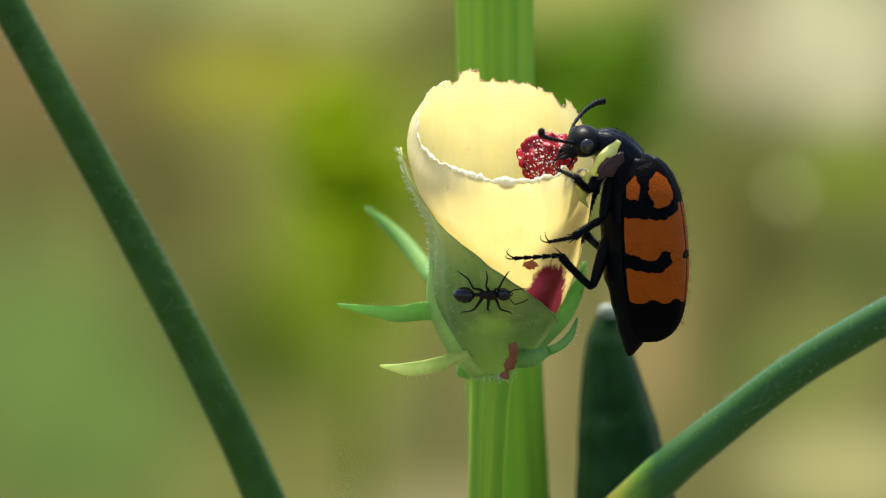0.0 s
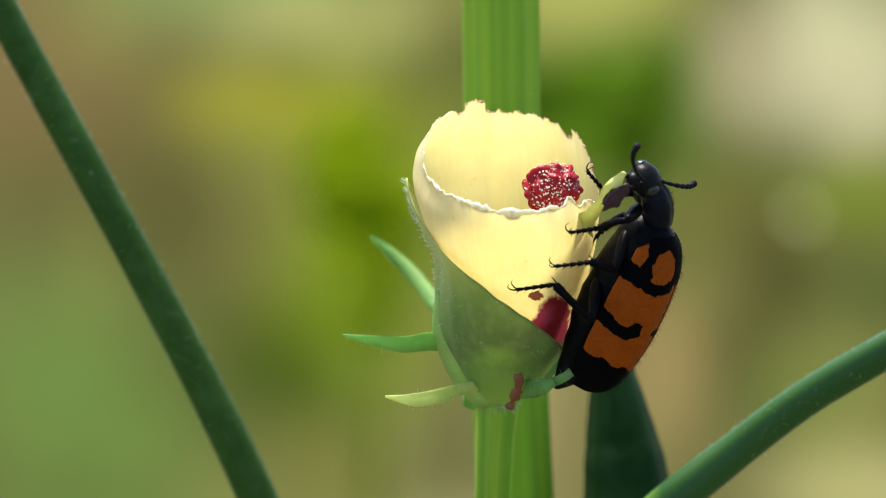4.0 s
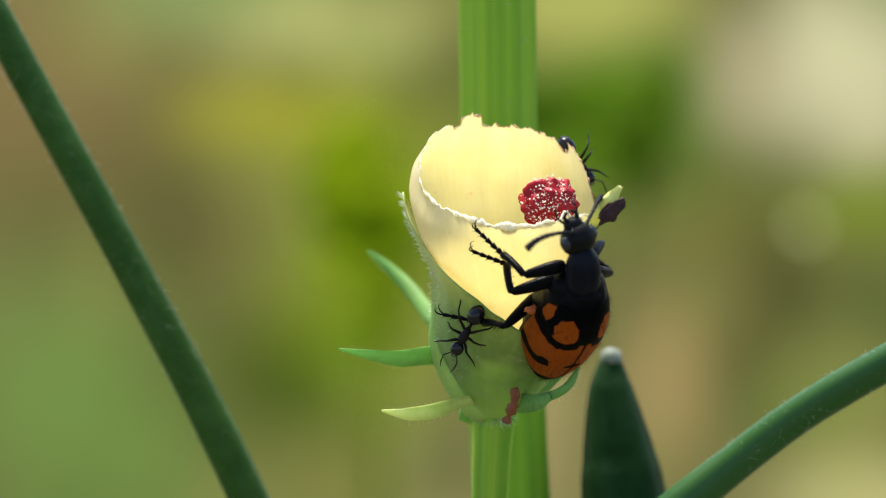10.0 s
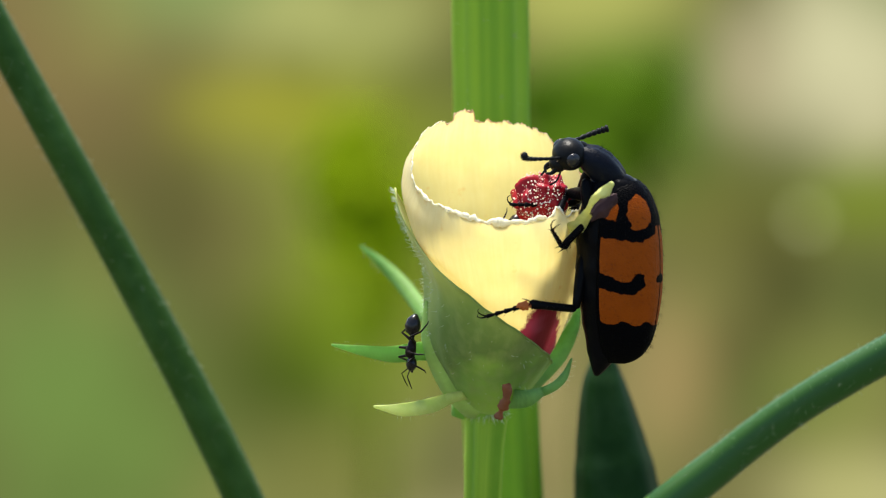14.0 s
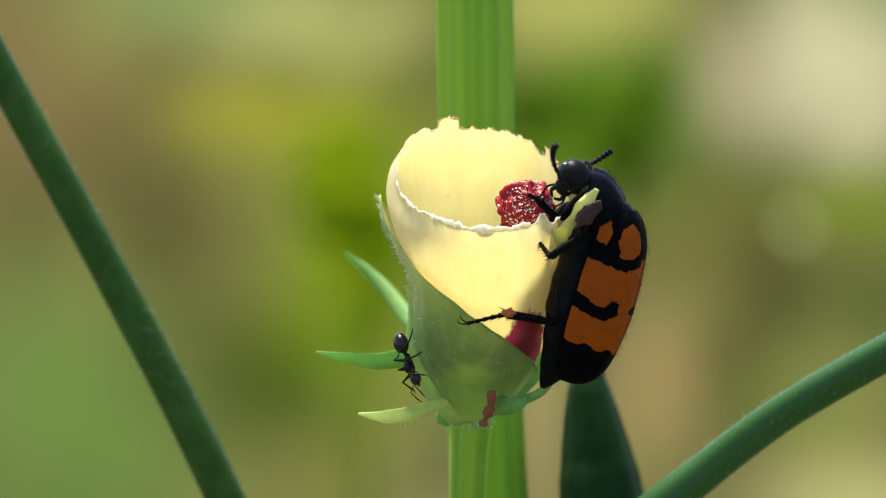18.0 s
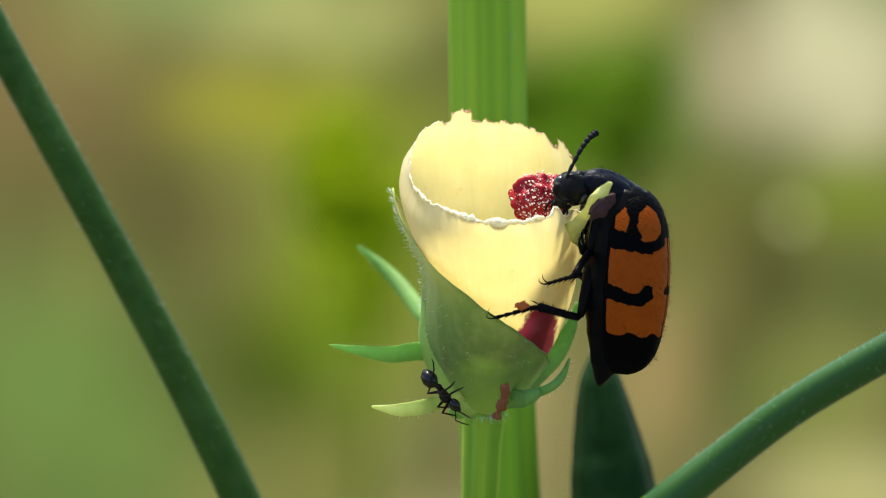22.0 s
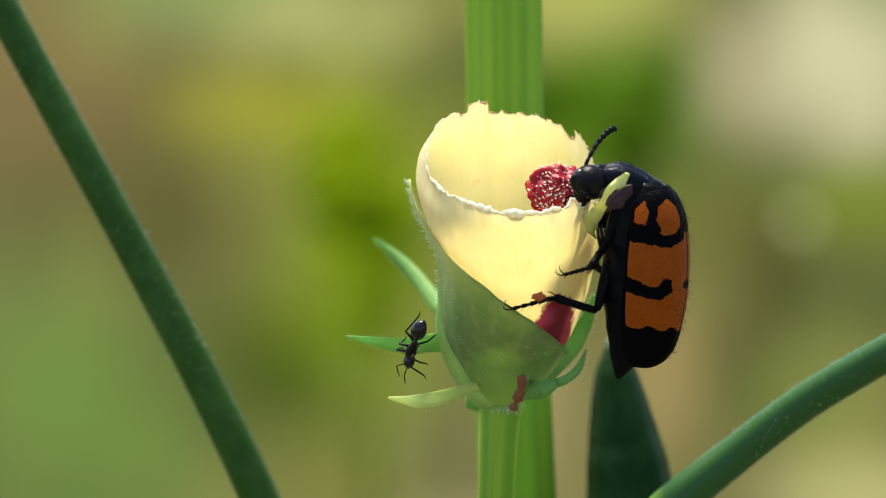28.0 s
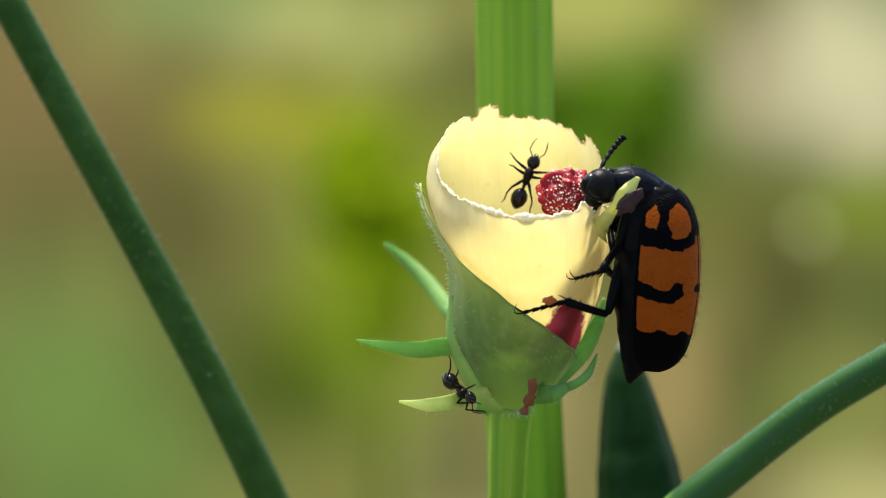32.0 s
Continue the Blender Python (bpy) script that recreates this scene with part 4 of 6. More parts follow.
def tarsus(n, rng):
    b = Build()
    segs = 5
    for k in range(segs):
        y0, y1 = n * k / segs * 0.93, n * (k + 1) / segs * 0.93
        r = 0.35 - 0.022 * k
        b.tube([mm(0, y0, 0), mm(0, y0 + 0.12, 0), mm(0, y1 - 0.14, 0), mm(0, y1, 0)], [r * .0005, r * .00075, r * .00115, r * .0006], 8, True, 0.8)
        for sx in (-1, 1):
            b.tube([mm(sx * r * .6, y1 - .2, -.1), mm(sx * (r + .16), y1 + .06, -.3)], [.00005, .00001], 4, False)
    for sx in (-1, 1):
        b.tube(bend([mm(sx * .06, n * .92, 0), mm(sx * .3, n * 1.02, .25), mm(sx * .45, n * 1.06, .75), mm(sx * .42, n * 1.0, 1.15)], 4),
               [.00011 - .000007 * i for i in range(13)], 6)
    return b


def antenna(side):
    b = Build()
    n = 11
    line = bend([mm(0, 0, 0), mm(side * .25, 2.4, .5), mm(side * .2, 5.4, .5), mm(0, 7.4, .05), mm(-side * .25, 8.5, -.7)], 22)
    rad = []
    for i in range(len(line)):
        k = i * n / (len(line) - 1)
        r = .19 + .19 * max(0, k - 3) / 7
        rad.append(r * (.00074 + .00042 * abs(math.sin(math.pi * k)) ** .7))
    rad[-1] = .00006
    return b.tube(line, rad, 9)


def beetle_thing():
    rng = random.Random(12)
    bt = thing("blister_beetle", PF, "black blister beetle with orange banded wing cases", "beetle")
    for side in (-1, 1):
        part("wing_case", elytron(side), ELYTRON, bt, "orange wing case with wavy black bands")
    # abdomen in rings
    ab = Build()
    ys, rs = [], []
    for k in range(49):
        y = 0.5 - 23.6 * k / 48
        r = table([(-23.1, .4), (-22.3, 1.0), (-20.5, 1.8), (-17, 3.0), (-12, 4.1), (-6, 4.2), (-2, 3.6), (0.5, 2.2)], y)
        ring = 0.16 * abs(math.sin(y * 0.92)) if y < -3.5 else 0
        ys.append(mm(0, y, table([(-23.1, -3.6), (-20, -2.9), (-14, -2.3), (-6, -2.3), (0.5, -1.2)], y)))
        rs.append((r - ring) * 0.001)
    ab.tube(ys, rs, 28, True, 1.0)
    part("abdomen", ab, BLACK, bt, "black ringed abdomen")
    th = Build()
    th.ball(mm(0, -2.6, -2.6), (.0036, .0042, .0033), 22, 14)
    th.ball(mm(0, -.6, -1.2), (.0022, .0016, .0018), 18, 12)
    part("thorax", th, BLACK, bt)
    # shield behind the head
    pr = Build()
    line = [mm(0, y, z) for y, z in ((-1.6, 0), (-.9, .05), (.3, .15), (1.8, .2), (3.2, .05), (4.3, -.2), (5.0, -.4))]
    pr.tube(line, [.0012, .0018, .00205, .0021, .0019, .0013, .0008], 26, True, 0.9)
    for v in pr.v:
        v.z -= 0.0004 * max(0, 1 - abs(v.x) / 0.0004) * (1 if v.z > 0 else 0)
    prn = part("pronotum", pr, BLUE_BLACK, bt, "glossy blue-black shield behind the head")
    hd = Build()
    hd.ball(mm(0, .3, 0), (.0022, .0020, .0018), 28, 18)
    hd.ball(mm(0, -1.0, -.1), (.0010, .0012, .0010), 16, 10)
    hd.ball(mm(0, 2.0, -.45), (.0012, .0010, .0010), 16, 10)
    for sx in (-1, 1):
        hd.tube(bend([mm(sx * .7, 2.6, -.5), mm(sx * .75, 3.3, -.7), mm(sx * .1, 3.7, -.9)], 4), [.0003 - .00002 * i for i in range(9)], 8)
        hd.tube(bend([mm(sx * .8, 2.2, -1.1), mm(sx * 1.3, 3.1, -1.6), mm(sx * 1.1, 4.0, -1.9)], 4), [.00013] * 9, 6)
    head = part("head", hd, FACE, bt, "rounded black head with short jaws")
    for sx in (-1, 1):
        e = Build().ball(mm(sx * 1.6, .55, .3), (.00075, .00095, .00095), 18, 12)
        part("eye", e, EYE, head, "glossy dark bulging eye")
    feelers = {}
    for sx, nm in ((-1, "L"), (1, "R")):
        feelers[nm] = part("antenna", antenna(sx), DULL, head, "beaded black antenna with thick tip")
    # pollen dust on the face
    pb = Build()
    for k in range(60):
        d = Vector((rng.gauss(0, 1), rng.gauss(0.5, 1), rng.gauss(0.2, 1))).normalized()
        pb.ball(mm(d.x * 2.02, .3 + d.y * 2.02, d.z * 1.72), rng.uniform(.00002, .000045), 5, 4)
    part("pollen", pb, POLLEN, head, "pale pollen grains", "stuff")
    # bristles on shield and wing cases
    hb = Build()
    places = []
    for k in range(220):
        a = rng.uniform(-80, 80)
        y = rng.uniform(.4, 4.0)
        o = Vector((math.sin(radians(a)), .2, math.cos(radians(a))))
        places.append((mm(1.9 * math.sin(radians(a)), y * 0.8, 1.75 * math.cos(radians(a)) + 0.15), o))
    hairs(hb, rng, places, 0.0005, 0.000014)
    part("bristles", hb, BRISTLE, prn, "short dark bristles", "stuff")
    hb = Build()
    places = []
    for k in range(1100):
        y = rng.uniform(-20, -0.5)
        hw, cr = table(HALF, y), table(CREST, y)
        a = rng.uniform(-85, 85)
        s, c = math.sin(radians(a)), math.cos(radians(a))
        p = mm(math.copysign(hw * abs(s) ** .85, s), y, -1.7 + (cr + 1.7) * c)
        places.append((p, Vector((s, -.5, c))))
    hairs(hb, rng, places, 0.0006, 0.000013)
    part("bristles", hb, BRISTLE, bt, "short dark bristles on the wing cases", "stuff")
    legs = {}
    for n in "123":
        meshes = [femur(LEG[n][0]).mesh("femur"), tibia(LEG[n][1], rng).mesh("tibia"), tarsus(LEG[n][2], rng).mesh("tarsus")]
        for s in "LR":
            legs[s + n] = [part(nm, me, BLACK, bt) for nm, me in zip(("femur", "tibia", "tarsus"), meshes)]
    return bt, prn, head, feelers, legs


# ---- ants ----
ANT = chitin("ant_black", (0.005, 0.004, 0.004), 0.25, 0.2, 1400.0, 0.28)
ANT_DULL = chitin("ant_brown_black", (0.008, 0.005, 0.004), 0.35, 0.3)


def ant_thing(label):
    an = thing("ant", PF, label, "ant", "ants on the flower")
    an.scale = (1.0, 1.0, 1.0)
    g = Build().tube([mm(0, y, .75 + z) for y, z in ((-1.0, 0), (-1.15, .05), (-1.6, .2), (-2.2, .25), (-2.9, .15), (-3.4, -.05), (-3.65, -.15))],
                     [.0001, .00042, .00088, .00102, .00086, .00045, .0001], 16, True, .92)
    part("gaster", g, ANT, an, "glossy black rounded gaster")
    part("waist", Build().tube([mm(0, -.55, .75), mm(0, -.8, .95), mm(0, -1.05, .75)], [.00014, .00026, .00014], 10), ANT, an)
    t = Build().tube([mm(0, -.6, .75), mm(0, -.3, .85), mm(0, .2, .88), mm(0, .7, 1.0), mm(0, 1.3, .98), mm(0, 1.65, .85)],
                     [.0002, .00042, .00048, .00060, .00056, .00022], 14, True, 1.1)
    part("thorax", t, ANT_DULL, an)
    h = Build()
    h.ball(mm(0, 2.35, .75), (.00080, .00088, .00062), 16, 12)
    for sx in (-1, 1):
        h.ball(mm(sx * .5, 2.45, 1.0), .00014, 8, 6)
        h.tube([mm(sx * .25, 3.0, .65), mm(sx * .22, 3.3, .6), mm(sx * .02, 3.42, .58)], [.0001, .00008, .00003], 6)
    head = part("head", h, ANT, an)
    for sx in (-1, 1):
        f = Build().tube([mm(sx * .3, 2.9, .95), mm(sx * .95, 3.7, 1.5), mm(sx * .9, 4.5, 1.1), mm(sx * .7, 5.2, .7)], [.00007, .00007, .00008, .00005], 6)
        part("antenna", f, ANT_DULL, head, "thin elbowed antenna")
    legs = []
    for sx in (-1, 1):
        for y, yk, yf in ((1.2, 2.0, 2.9), (.6, .5, .4), (.05, -1.0, -2.6)):
            L = Build().tube([mm(0, 0, 0), mm(sx * .5, (yk - y) * .4, .1), mm(sx * 1.25, yk - y, 1.0), mm(sx * 1.9, (yk + yf) / 2 - y + .1, -.1), mm(sx * 2.2, yf - y, -.72), mm(sx * 2.5, yf - y + (yf - y) * .15, -.78)],
                             [.00015, .0002, .00013, .00011, .00008, .00004], 7)
            leg = part("leg", L, ANT_DULL, an)
            leg.location = mm(sx * .25, y, .75)
            legs.append((leg, sx, y))
    return an, legs


def dropping_thing():
    m = Mat("dropping_amber")
    f = m.noise(500, 4)
    m.color(m.mix(f, (0.58, 0.24, 0.02), (0.72, 0.40, 0.06)))
    m.set(Roughness=0.3)
    m.bump(f, 0.4)
    d = new("dropping", Build().tube(bend([mm(0, 0, 0), mm(-.1, 0, -1.6), mm(-.7, 0, -3.4), mm(-1.7, 0, -4.7)], 6),
                                     [.0008, .0009, .00095, .00095, .00095, .00095, .00092, .0009, .0009, .00088, .00085, .00085, .00085, .0009, .0009, .0009, .0008, .0006, .0003], 14).mesh("dropping"))
    d.data.materials.append(m.m)
    d.matrix_basis = PF
    return tagged(d, "soft amber dropping falling from the beetle", "dropping")


BEETLE, SHIELD, HEAD, FEELERS, LEGS = beetle_thing()
ANT_ONE, ANT_ONE_LEGS = ant_thing("small black ant walking on the green sheath")
ANT_TWO, ANT_TWO_LEGS = ant_thing("small black ant climbing in the flower cup")
ANT_THREE, ANT_THREE_LEGS = ant_thing("small black ant climbing the main stem")
DROPPING = dropping_thing()


# ---- what moves ----
def unit(v):
    v = np.array(v, float)
    return v / np.linalg.norm(v)


def world_pose(at, ahead, back):
    """A pose from a place and two ways in the flower's frame (u, v, w)."""
    y = unit(ahead)
    z = np.array(back, float)
    z = unit(z - y * z.dot(y))
    x = np.cross(y, z)
    m = Matrix.Identity(4)
    for k, a in enumerate((x, y, z)):
        m[0][k], m[1][k], m[2][k] = a[0], -a[2], a[1]
    p = loc(*at)
    m[0][3], m[1][3], m[2][3] = p.x, p.y, p.z
    return m


def glide(times, values, t):
    """Smooth value at t through the given ones, without overshoot."""
    n = len(times)
    if t <= times[0] or n == 1:
        return np.array(values[0], float)
    if t >= times[-1]:
        return np.array(values[-1], float)
    i = max(k for k in range(n) if times[k] <= t)
    v = [np.array(q, float) for q in values[max(0, i - 1):i + 3]]
    tt = times[max(0, i - 1):i + 3]
    j = 1 if i > 0 else 0

    def slope(k):
        if k == 0 or k == len(v) - 1:
            return np.zeros_like(v[0])
        a, b = (v[k] - v[k - 1]) / (tt[k] - tt[k - 1]), (v[k + 1] - v[k]) / (tt[k + 1] - tt[k])
        return np.where(a * b > 0, 2 * a * b / np.where(np.abs(a + b) < 1e-9, 1, a + b), 0)

    h = tt[j + 1] - tt[j]
    s = (t - tt[j]) / h
    m0, m1 = slope(j) * h, slope(j + 1) * h
    return (2 * s ** 3 - 3 * s ** 2 + 1) * v[j] + (s ** 3 - 2 * s ** 2 + s) * m0 + (3 * s ** 2 - 2 * s ** 3) * v[j + 1] + (s ** 3 - s ** 2) * m1


def front_of_bud(u, v):
    """How far towards the eye the bud's front lies there, and which way it faces."""
    best = (-8.0, np.array((0.0, 0.2, 1.0)))
    h = (v - CUP_BASE[1]) / math.cos(AXIS_TILT)
    for _ in range(3):
        hh = max(0.3, min(33, h))
        r = table(PROFILE, hh) + 1.15
        du = u - table(LEAN, hh)
        c = max(-0.98, min(0.98, du / r))
        s = math.sqrt(1 - c * c)
        h = (v - CUP_BASE[1] + r * s * math.sin(AXIS_TILT)) / math.cos(AXIS_TILT)
    hh = max(0.3, min(33, h))
    w = CUP_BASE[2] + hh * math.sin(AXIS_TILT) + r * s * math.cos(AXIS_TILT)
    slope = (table(PROFILE, hh + 0.5) - table(PROFILE, hh - 0.5))
    nor = unit((c, -0.34 * s - slope * 0.8, s * 0.94 + 0.12))
    return w, nor


STANCES, STEPS, FALLS = [], {}, []
TUCK = {"1": (2.6, 2.5, -4.8, 2.2, 1.0, -8.0, 2.0, -1.5, -10.0), "2": (3.0, -1.4, -6.5, 2.4, -4.0, -8.0, 2.2, -7.0, -9.0), "3": (3.0, -11.0, -7.0, 2.6, -9.0, -9.5, 2.4, -11.5, -11.0)}


def stance(t, at, ahead, back, neck, face, feelers, **legs):
    STANCES.append((t, at, ahead, back, neck, face, feelers, legs))


def step(ant, t, u, v, heading, w):
    STEPS.setdefault(ant.name, []).append((t, u, v, heading, w))


def fall(t, u, v, w, roll):
    FALLS.append((t, PF @ Matrix.Translation(loc(u, v, w)) @ pose(0, 0, 0, 0, roll, 0)))


def reach(start, target, length, deep):
    """The end of a rigid limb from start, over target's u and v, as near the depth wanted as its length lets it."""
    d = np.array(target[:2]) - start[:2]
    flat = min(np.linalg.norm(d), length * 0.995)
    d = d / max(np.linalg.norm(d), 1e-6) * flat
    room = math.sqrt(length ** 2 - flat ** 2)
    off = room * math.tanh((deep - start[2]) * 1.2)
    v = unit((d[0], d[1], off))
    return start + v * length


def key_beetle(seconds):
    times = [s[0] for s in STANCES]
    body = [np.concatenate((s[1], s[2], s[3], s[4], s[5], s[6])) for s in STANCES]
    span = [i / 10 for i in range(int(seconds * 10) + 1)]
    frames = {}

    def body_at(t):
        g = glide(times, body, t)
        return g, world_pose(g[0:3], g[3:6], g[6:9])

    legs = {}
    for name in LEGS:
        kt, kv = [], []
        sx = -1 if name[0] == "L" else 1
        for t, at, ahead, back, neck, face, feelers, given in STANCES:
            if name in given:
                val = given[name]
                if not val:
                    q = []
                    m = world_pose(at, ahead, back)
                    for k in range(3):
                        a, b, c = TUCK[name[1]][3 * k:3 * k + 3]
                        p = m @ mm(sx * a, b, c)
                        q += [p.x * 1000, p.z * 1000]
                    val = q + [1.0]
                else:
                    val = list(val) + [0.0]
                kt.append(t)
                kv.append(val)
        legs[name] = (kt, kv)
    rows = {k: [] for k in ["body", "shield", "head", "L", "R"] + [n + str(i) for n in LEGS for i in range(3)]}
    for t in span:
        g, mb = body_at(t)
        inv = mb.inverted()
        x_way = np.cross(unit(g[3:6]), unit(g[6:9]))
        rows["body"].append((t, PF @ mb))
        neck = unit(g[9:12])
        back = unit(g[6:9])
        base = g[0:3] + unit(g[3:6]) * 0.1 - back * 1.2 + neck * 1.6
        # the shield bends half-way towards the head
        half = unit(neck * 2.6 + unit(g[3:6]))
        lift = unit(back * 0.9 + unit(g[3:6]) * 0.5)
        ms = world_pose(base, half, lift)
        rows["shield"].append((t, inv @ ms))
        tip = base + half * 3.4
        hc = tip + neck * 2.2 - unit(g[3:6]) * 0.5
        face = unit(g[12:15])
        mh = world_pose(hc, face, unit(back * 0.5 + unit(g[3:6]) * 0.8))
        rows["head"].append((t, inv @ mh))
        for nm, k, sx in (("L", 15, -1), ("R", 17, 1)):
            p = mh @ mm(sx * 0.75, 1.7, 0.75)
            start = np.array((p.x, p.z, -p.y)) * 1000
            end = reach(start, g[k:k + 2], 8.4, start[2] + (3.0 if nm == "L" else -1.0))
            ma = world_pose(start, end - start, face)
            rows[nm].append((t, mh.inverted() @ ma))
        for name in LEGS:
            sx = -1 if name[0] == "L" else 1
            q = glide(*legs[name], t)
            n = name[1]
            if n == "1":
                h = ms @ mm(sx * 1.4, 1.9, -1.7)
            else:
                h = mb @ mm(sx * HIP[n][0], HIP[n][1], HIP[n][2])
            hip = np.array((h.x, h.z, -h.y)) * 1000
            near_side = x_way[2] * sx
            lens = LEG[n]
            skin = front_of_bud(q[4], q[5])[0] + 0.8
            k1 = hip[2] + (4.0 if sx < 0 else 4.0 * near_side)
            tuck = q[6]
            if tuck > 0:
                base_pose = ms if n == "1" else mb
                for k in range(3):
                    a, b, c = TUCK[n][3 * k:3 * k + 3]
                    r = base_pose @ mm(sx * a, b, c)
                    q[2 * k] += (r.x * 1000 - q[2 * k]) * tuck
                    q[2 * k + 1] += (r.z * 1000 - q[2 * k + 1]) * tuck
            knee = reach(hip, q[0:2], lens[0], k1 * (1 - tuck) + (hip[2] - 1.5) * tuck)
            shin = front_of_bud(q[2], q[3])[0] + 1.5
            ank = reach(knee, q[2:4], lens[1], max(skin + 1.0, shin, knee[2] - 2.0) * (1 - tuck) + (hip[2] - 2.0) * tuck)
            foot = reach(ank, q[4:6], lens[2], skin * (1 - tuck) + (hip[2] - 2.5) * tuck)
            for i, (a, b) in enumerate(((hip, knee), (knee, ank), (ank, foot))):
                up = back if i < 2 else np.array((0.1, 0.7, 0.6))
                rows[name + str(i)].append((t, inv @ world_pose(a, b - a, up)))
    walk(BEETLE, rows["body"])
    walk(SHIELD, rows["shield"])
    walk(HEAD, rows["head"])
    walk(FEELERS["L"], rows["L"])
    walk(FEELERS["R"], rows["R"])
    for name, three in LEGS.items():
        for i, ob in enumerate(three):
            walk(ob, rows[name + str(i)])


def key_ant(ant, legs, seconds):
    st = STEPS[ant.name]
    times = [s[0] for s in st]
    vals = [s[1:] for s in st]
    rows, gait = [], [[] for _ in legs]
    phase, last = 0.0, None
    for i in range(int(seconds * 10) + 1):
        t = i / 10
        u, v, heading, w = glide(times, vals, t)
        skin, nor = front_of_bud(u, v)
        deep = max(skin + 0.1, 2.0) if abs(w) < 0.05 else skin + 0.1 + (w - skin) * min(1, abs(w) / 2)
        if w < -2:
            nor = np.array((0.0, 0.25, 0.97))
        a = radians(heading)
        rows.append((t, PF @ world_pose((u, v, deep), (math.cos(a), math.sin(a), -nor[0] * math.cos(a) / max(nor[2], 0.3) * 0.6), nor)))
        if last is not None:
            phase += min(2.0, math.hypot(u - last[0], v - last[1]) * 1.6)
        last = (u, v)
        for k, (leg, sx, y) in enumerate(legs):
            swing = 16 * math.sin(phase + (k % 2) * math.pi + (0 if sx < 0 else math.pi))
            lift = 8 * max(0, math.cos(phase + (k % 2) * math.pi + (0 if sx < 0 else math.pi)))
            gait[k].append((t, pose(sx * .00025, y * .001, .00075, 0, -sx * lift, swing * sx)))
    walk(ant, rows)
    for (leg, sx, y), g in zip(legs, gait):
        walk(leg, g)


def motions():
    stance(0.0, (24.3, 4.55, 6), (-0.04, 0.99, 0.1), (0.87, 0, 0.37), (-0.95, 0.25, 0.1), (-0.9, -0.35, 0.2), (10.7, 7.7, 18.1, 11.5), L1=(17.0, 1.0, 15.4, 2.4, 13.3, 3.5), L2=(18.5, -2.3, 15.7, -4.0, 12.1, -5.0), L3=(17.1, -11.3, 13.6, -6.5, 7.8, -6.9), R1=(17.5, 6.1, 14.2, 5.0, 8.6, 2.8), R2=(), R3=())
    stance(0.5, (24.39, 5.97, 6), (0.12, 0.98, 0.1), (0.87, -0.1, 0.37), (-0.9, 0.35, 0.1), (-0.9, -0.2, 0.2), (13.5, 8.4, 19.4, 9.1), L1=(18.4, 2.3, 15.7, 3.4, 13.4, 4.1), L2=(19.0, -2.2, 15.8, -4.1, 12.3, -5.1), L3=(17.2, -10.4, 13.6, -6.6, 7.9, -7.0))
    stance(1.0, (24.31, 6.14, 6), (0.02, 0.99, 0.1), (0.88, 0, 0.35), (-0.73, 0.65, 0.15), (-0.95, 0, 0.2), (13.8, 14.9, 19.3, 15.9), L1=(15.1, 8.1, 13.5, 7.3, 9.2, 5.9), L2=(19.4, 1.0, 15.1, -2.6, 10.8, -5.4), L3=(17.4, -9.2, 13.1, -6.5, 8.0, -6.9), R1=())
    stance(1.5, (24.54, 5.77, 6), (0.07, 0.99, 0.1), (0.88, 0, 0.35), (-0.75, 0.6, 0.15), (-0.95, -0.1, 0.2), (13.6, 11.2, 17.9, 16.5), L1=(16.5, 6.9, 13.9, 7.0, 9.1, 6.9), L2=(19.7, 0.6, 16.0, -2.0, 12.0, -4.3), L3=(17.1, -9.4, 13.2, -6.7, 8.0, -7.0))
    stance(2.0, (24.06, 4.81, 6), (0.09, 0.98, 0.1), (0.88, 0, 0.35), (-0.7, 0.7, 0.1), (-0.95, -0.2, 0.2), (14.3, 12.1, 21.1, 14.7), L1=(17.8, 5.6, 14.3, 6.8, 9.0, 7.9), L2=(19.9, 0.2, 16.9, -1.5, 13.3, -3.5), L3=(16.6, -9.7, 13.1, -6.9, 7.8, -7.1))
    stance(2.5, (22.34, 5.55, 6), (-0.12, 0.98, 0.1), (0.74, 0.1, 0.66), (-0.85, 0.5, 0.1), (-0.9, -0.35, 0.2), (7.7, 5.9, 14.0, 15.5), L1=(17.2, 4.5, 14.6, 4.5, 10.6, 4.2), L2=(19.1, -0.4, 17.4, -2.1, 13.9, -4.4), L3=(17.2, -10.2, 13.4, -7.1, 7.9, -7.7), R1=())
    stance(3.0, (21.8, 7.13, 6), (-0.32, 0.94, 0.1), (0.6, 0.2, 0.77), (-0.97, 0.24, 0.1), (-0.75, -0.6, 0.2), (6.0, 4.0, 14.3, 13.9), L1=(17.7, 5.0, 16.0, 4.0, 14.4, 3.0), L2=(18.3, 0.3, 17.7, -1.3, 14.6, -4.3), L3=(17.7, -9.2, 13.7, -6.4, 8.1, -7.2), R1=(19.6, 9.4, 16.7, 9.4, 14.9, 11.4))
    stance(3.5, (26.23, 3.23, 4), (0.23, 0.97, 0.1), (0.93, -0.22, 0.3), (-0.55, 0.75, 0.35), (-0.7, -0.4, 0.6), (19.2, 14.9, 27.2, 9.9), L1=(21.2, 3.2, 18.2, 1.9, 16.2, 0.6), L2=(20.2, -3.4, 17.5, -2.7, 13.5, -4.1), L3=(17.2, -10.0, 13.5, -7.0, 7.9, -6.8), R1=(20.5, 8.2, 17.0, 8.3, 15.1, 11.0), R2=(), R3=())
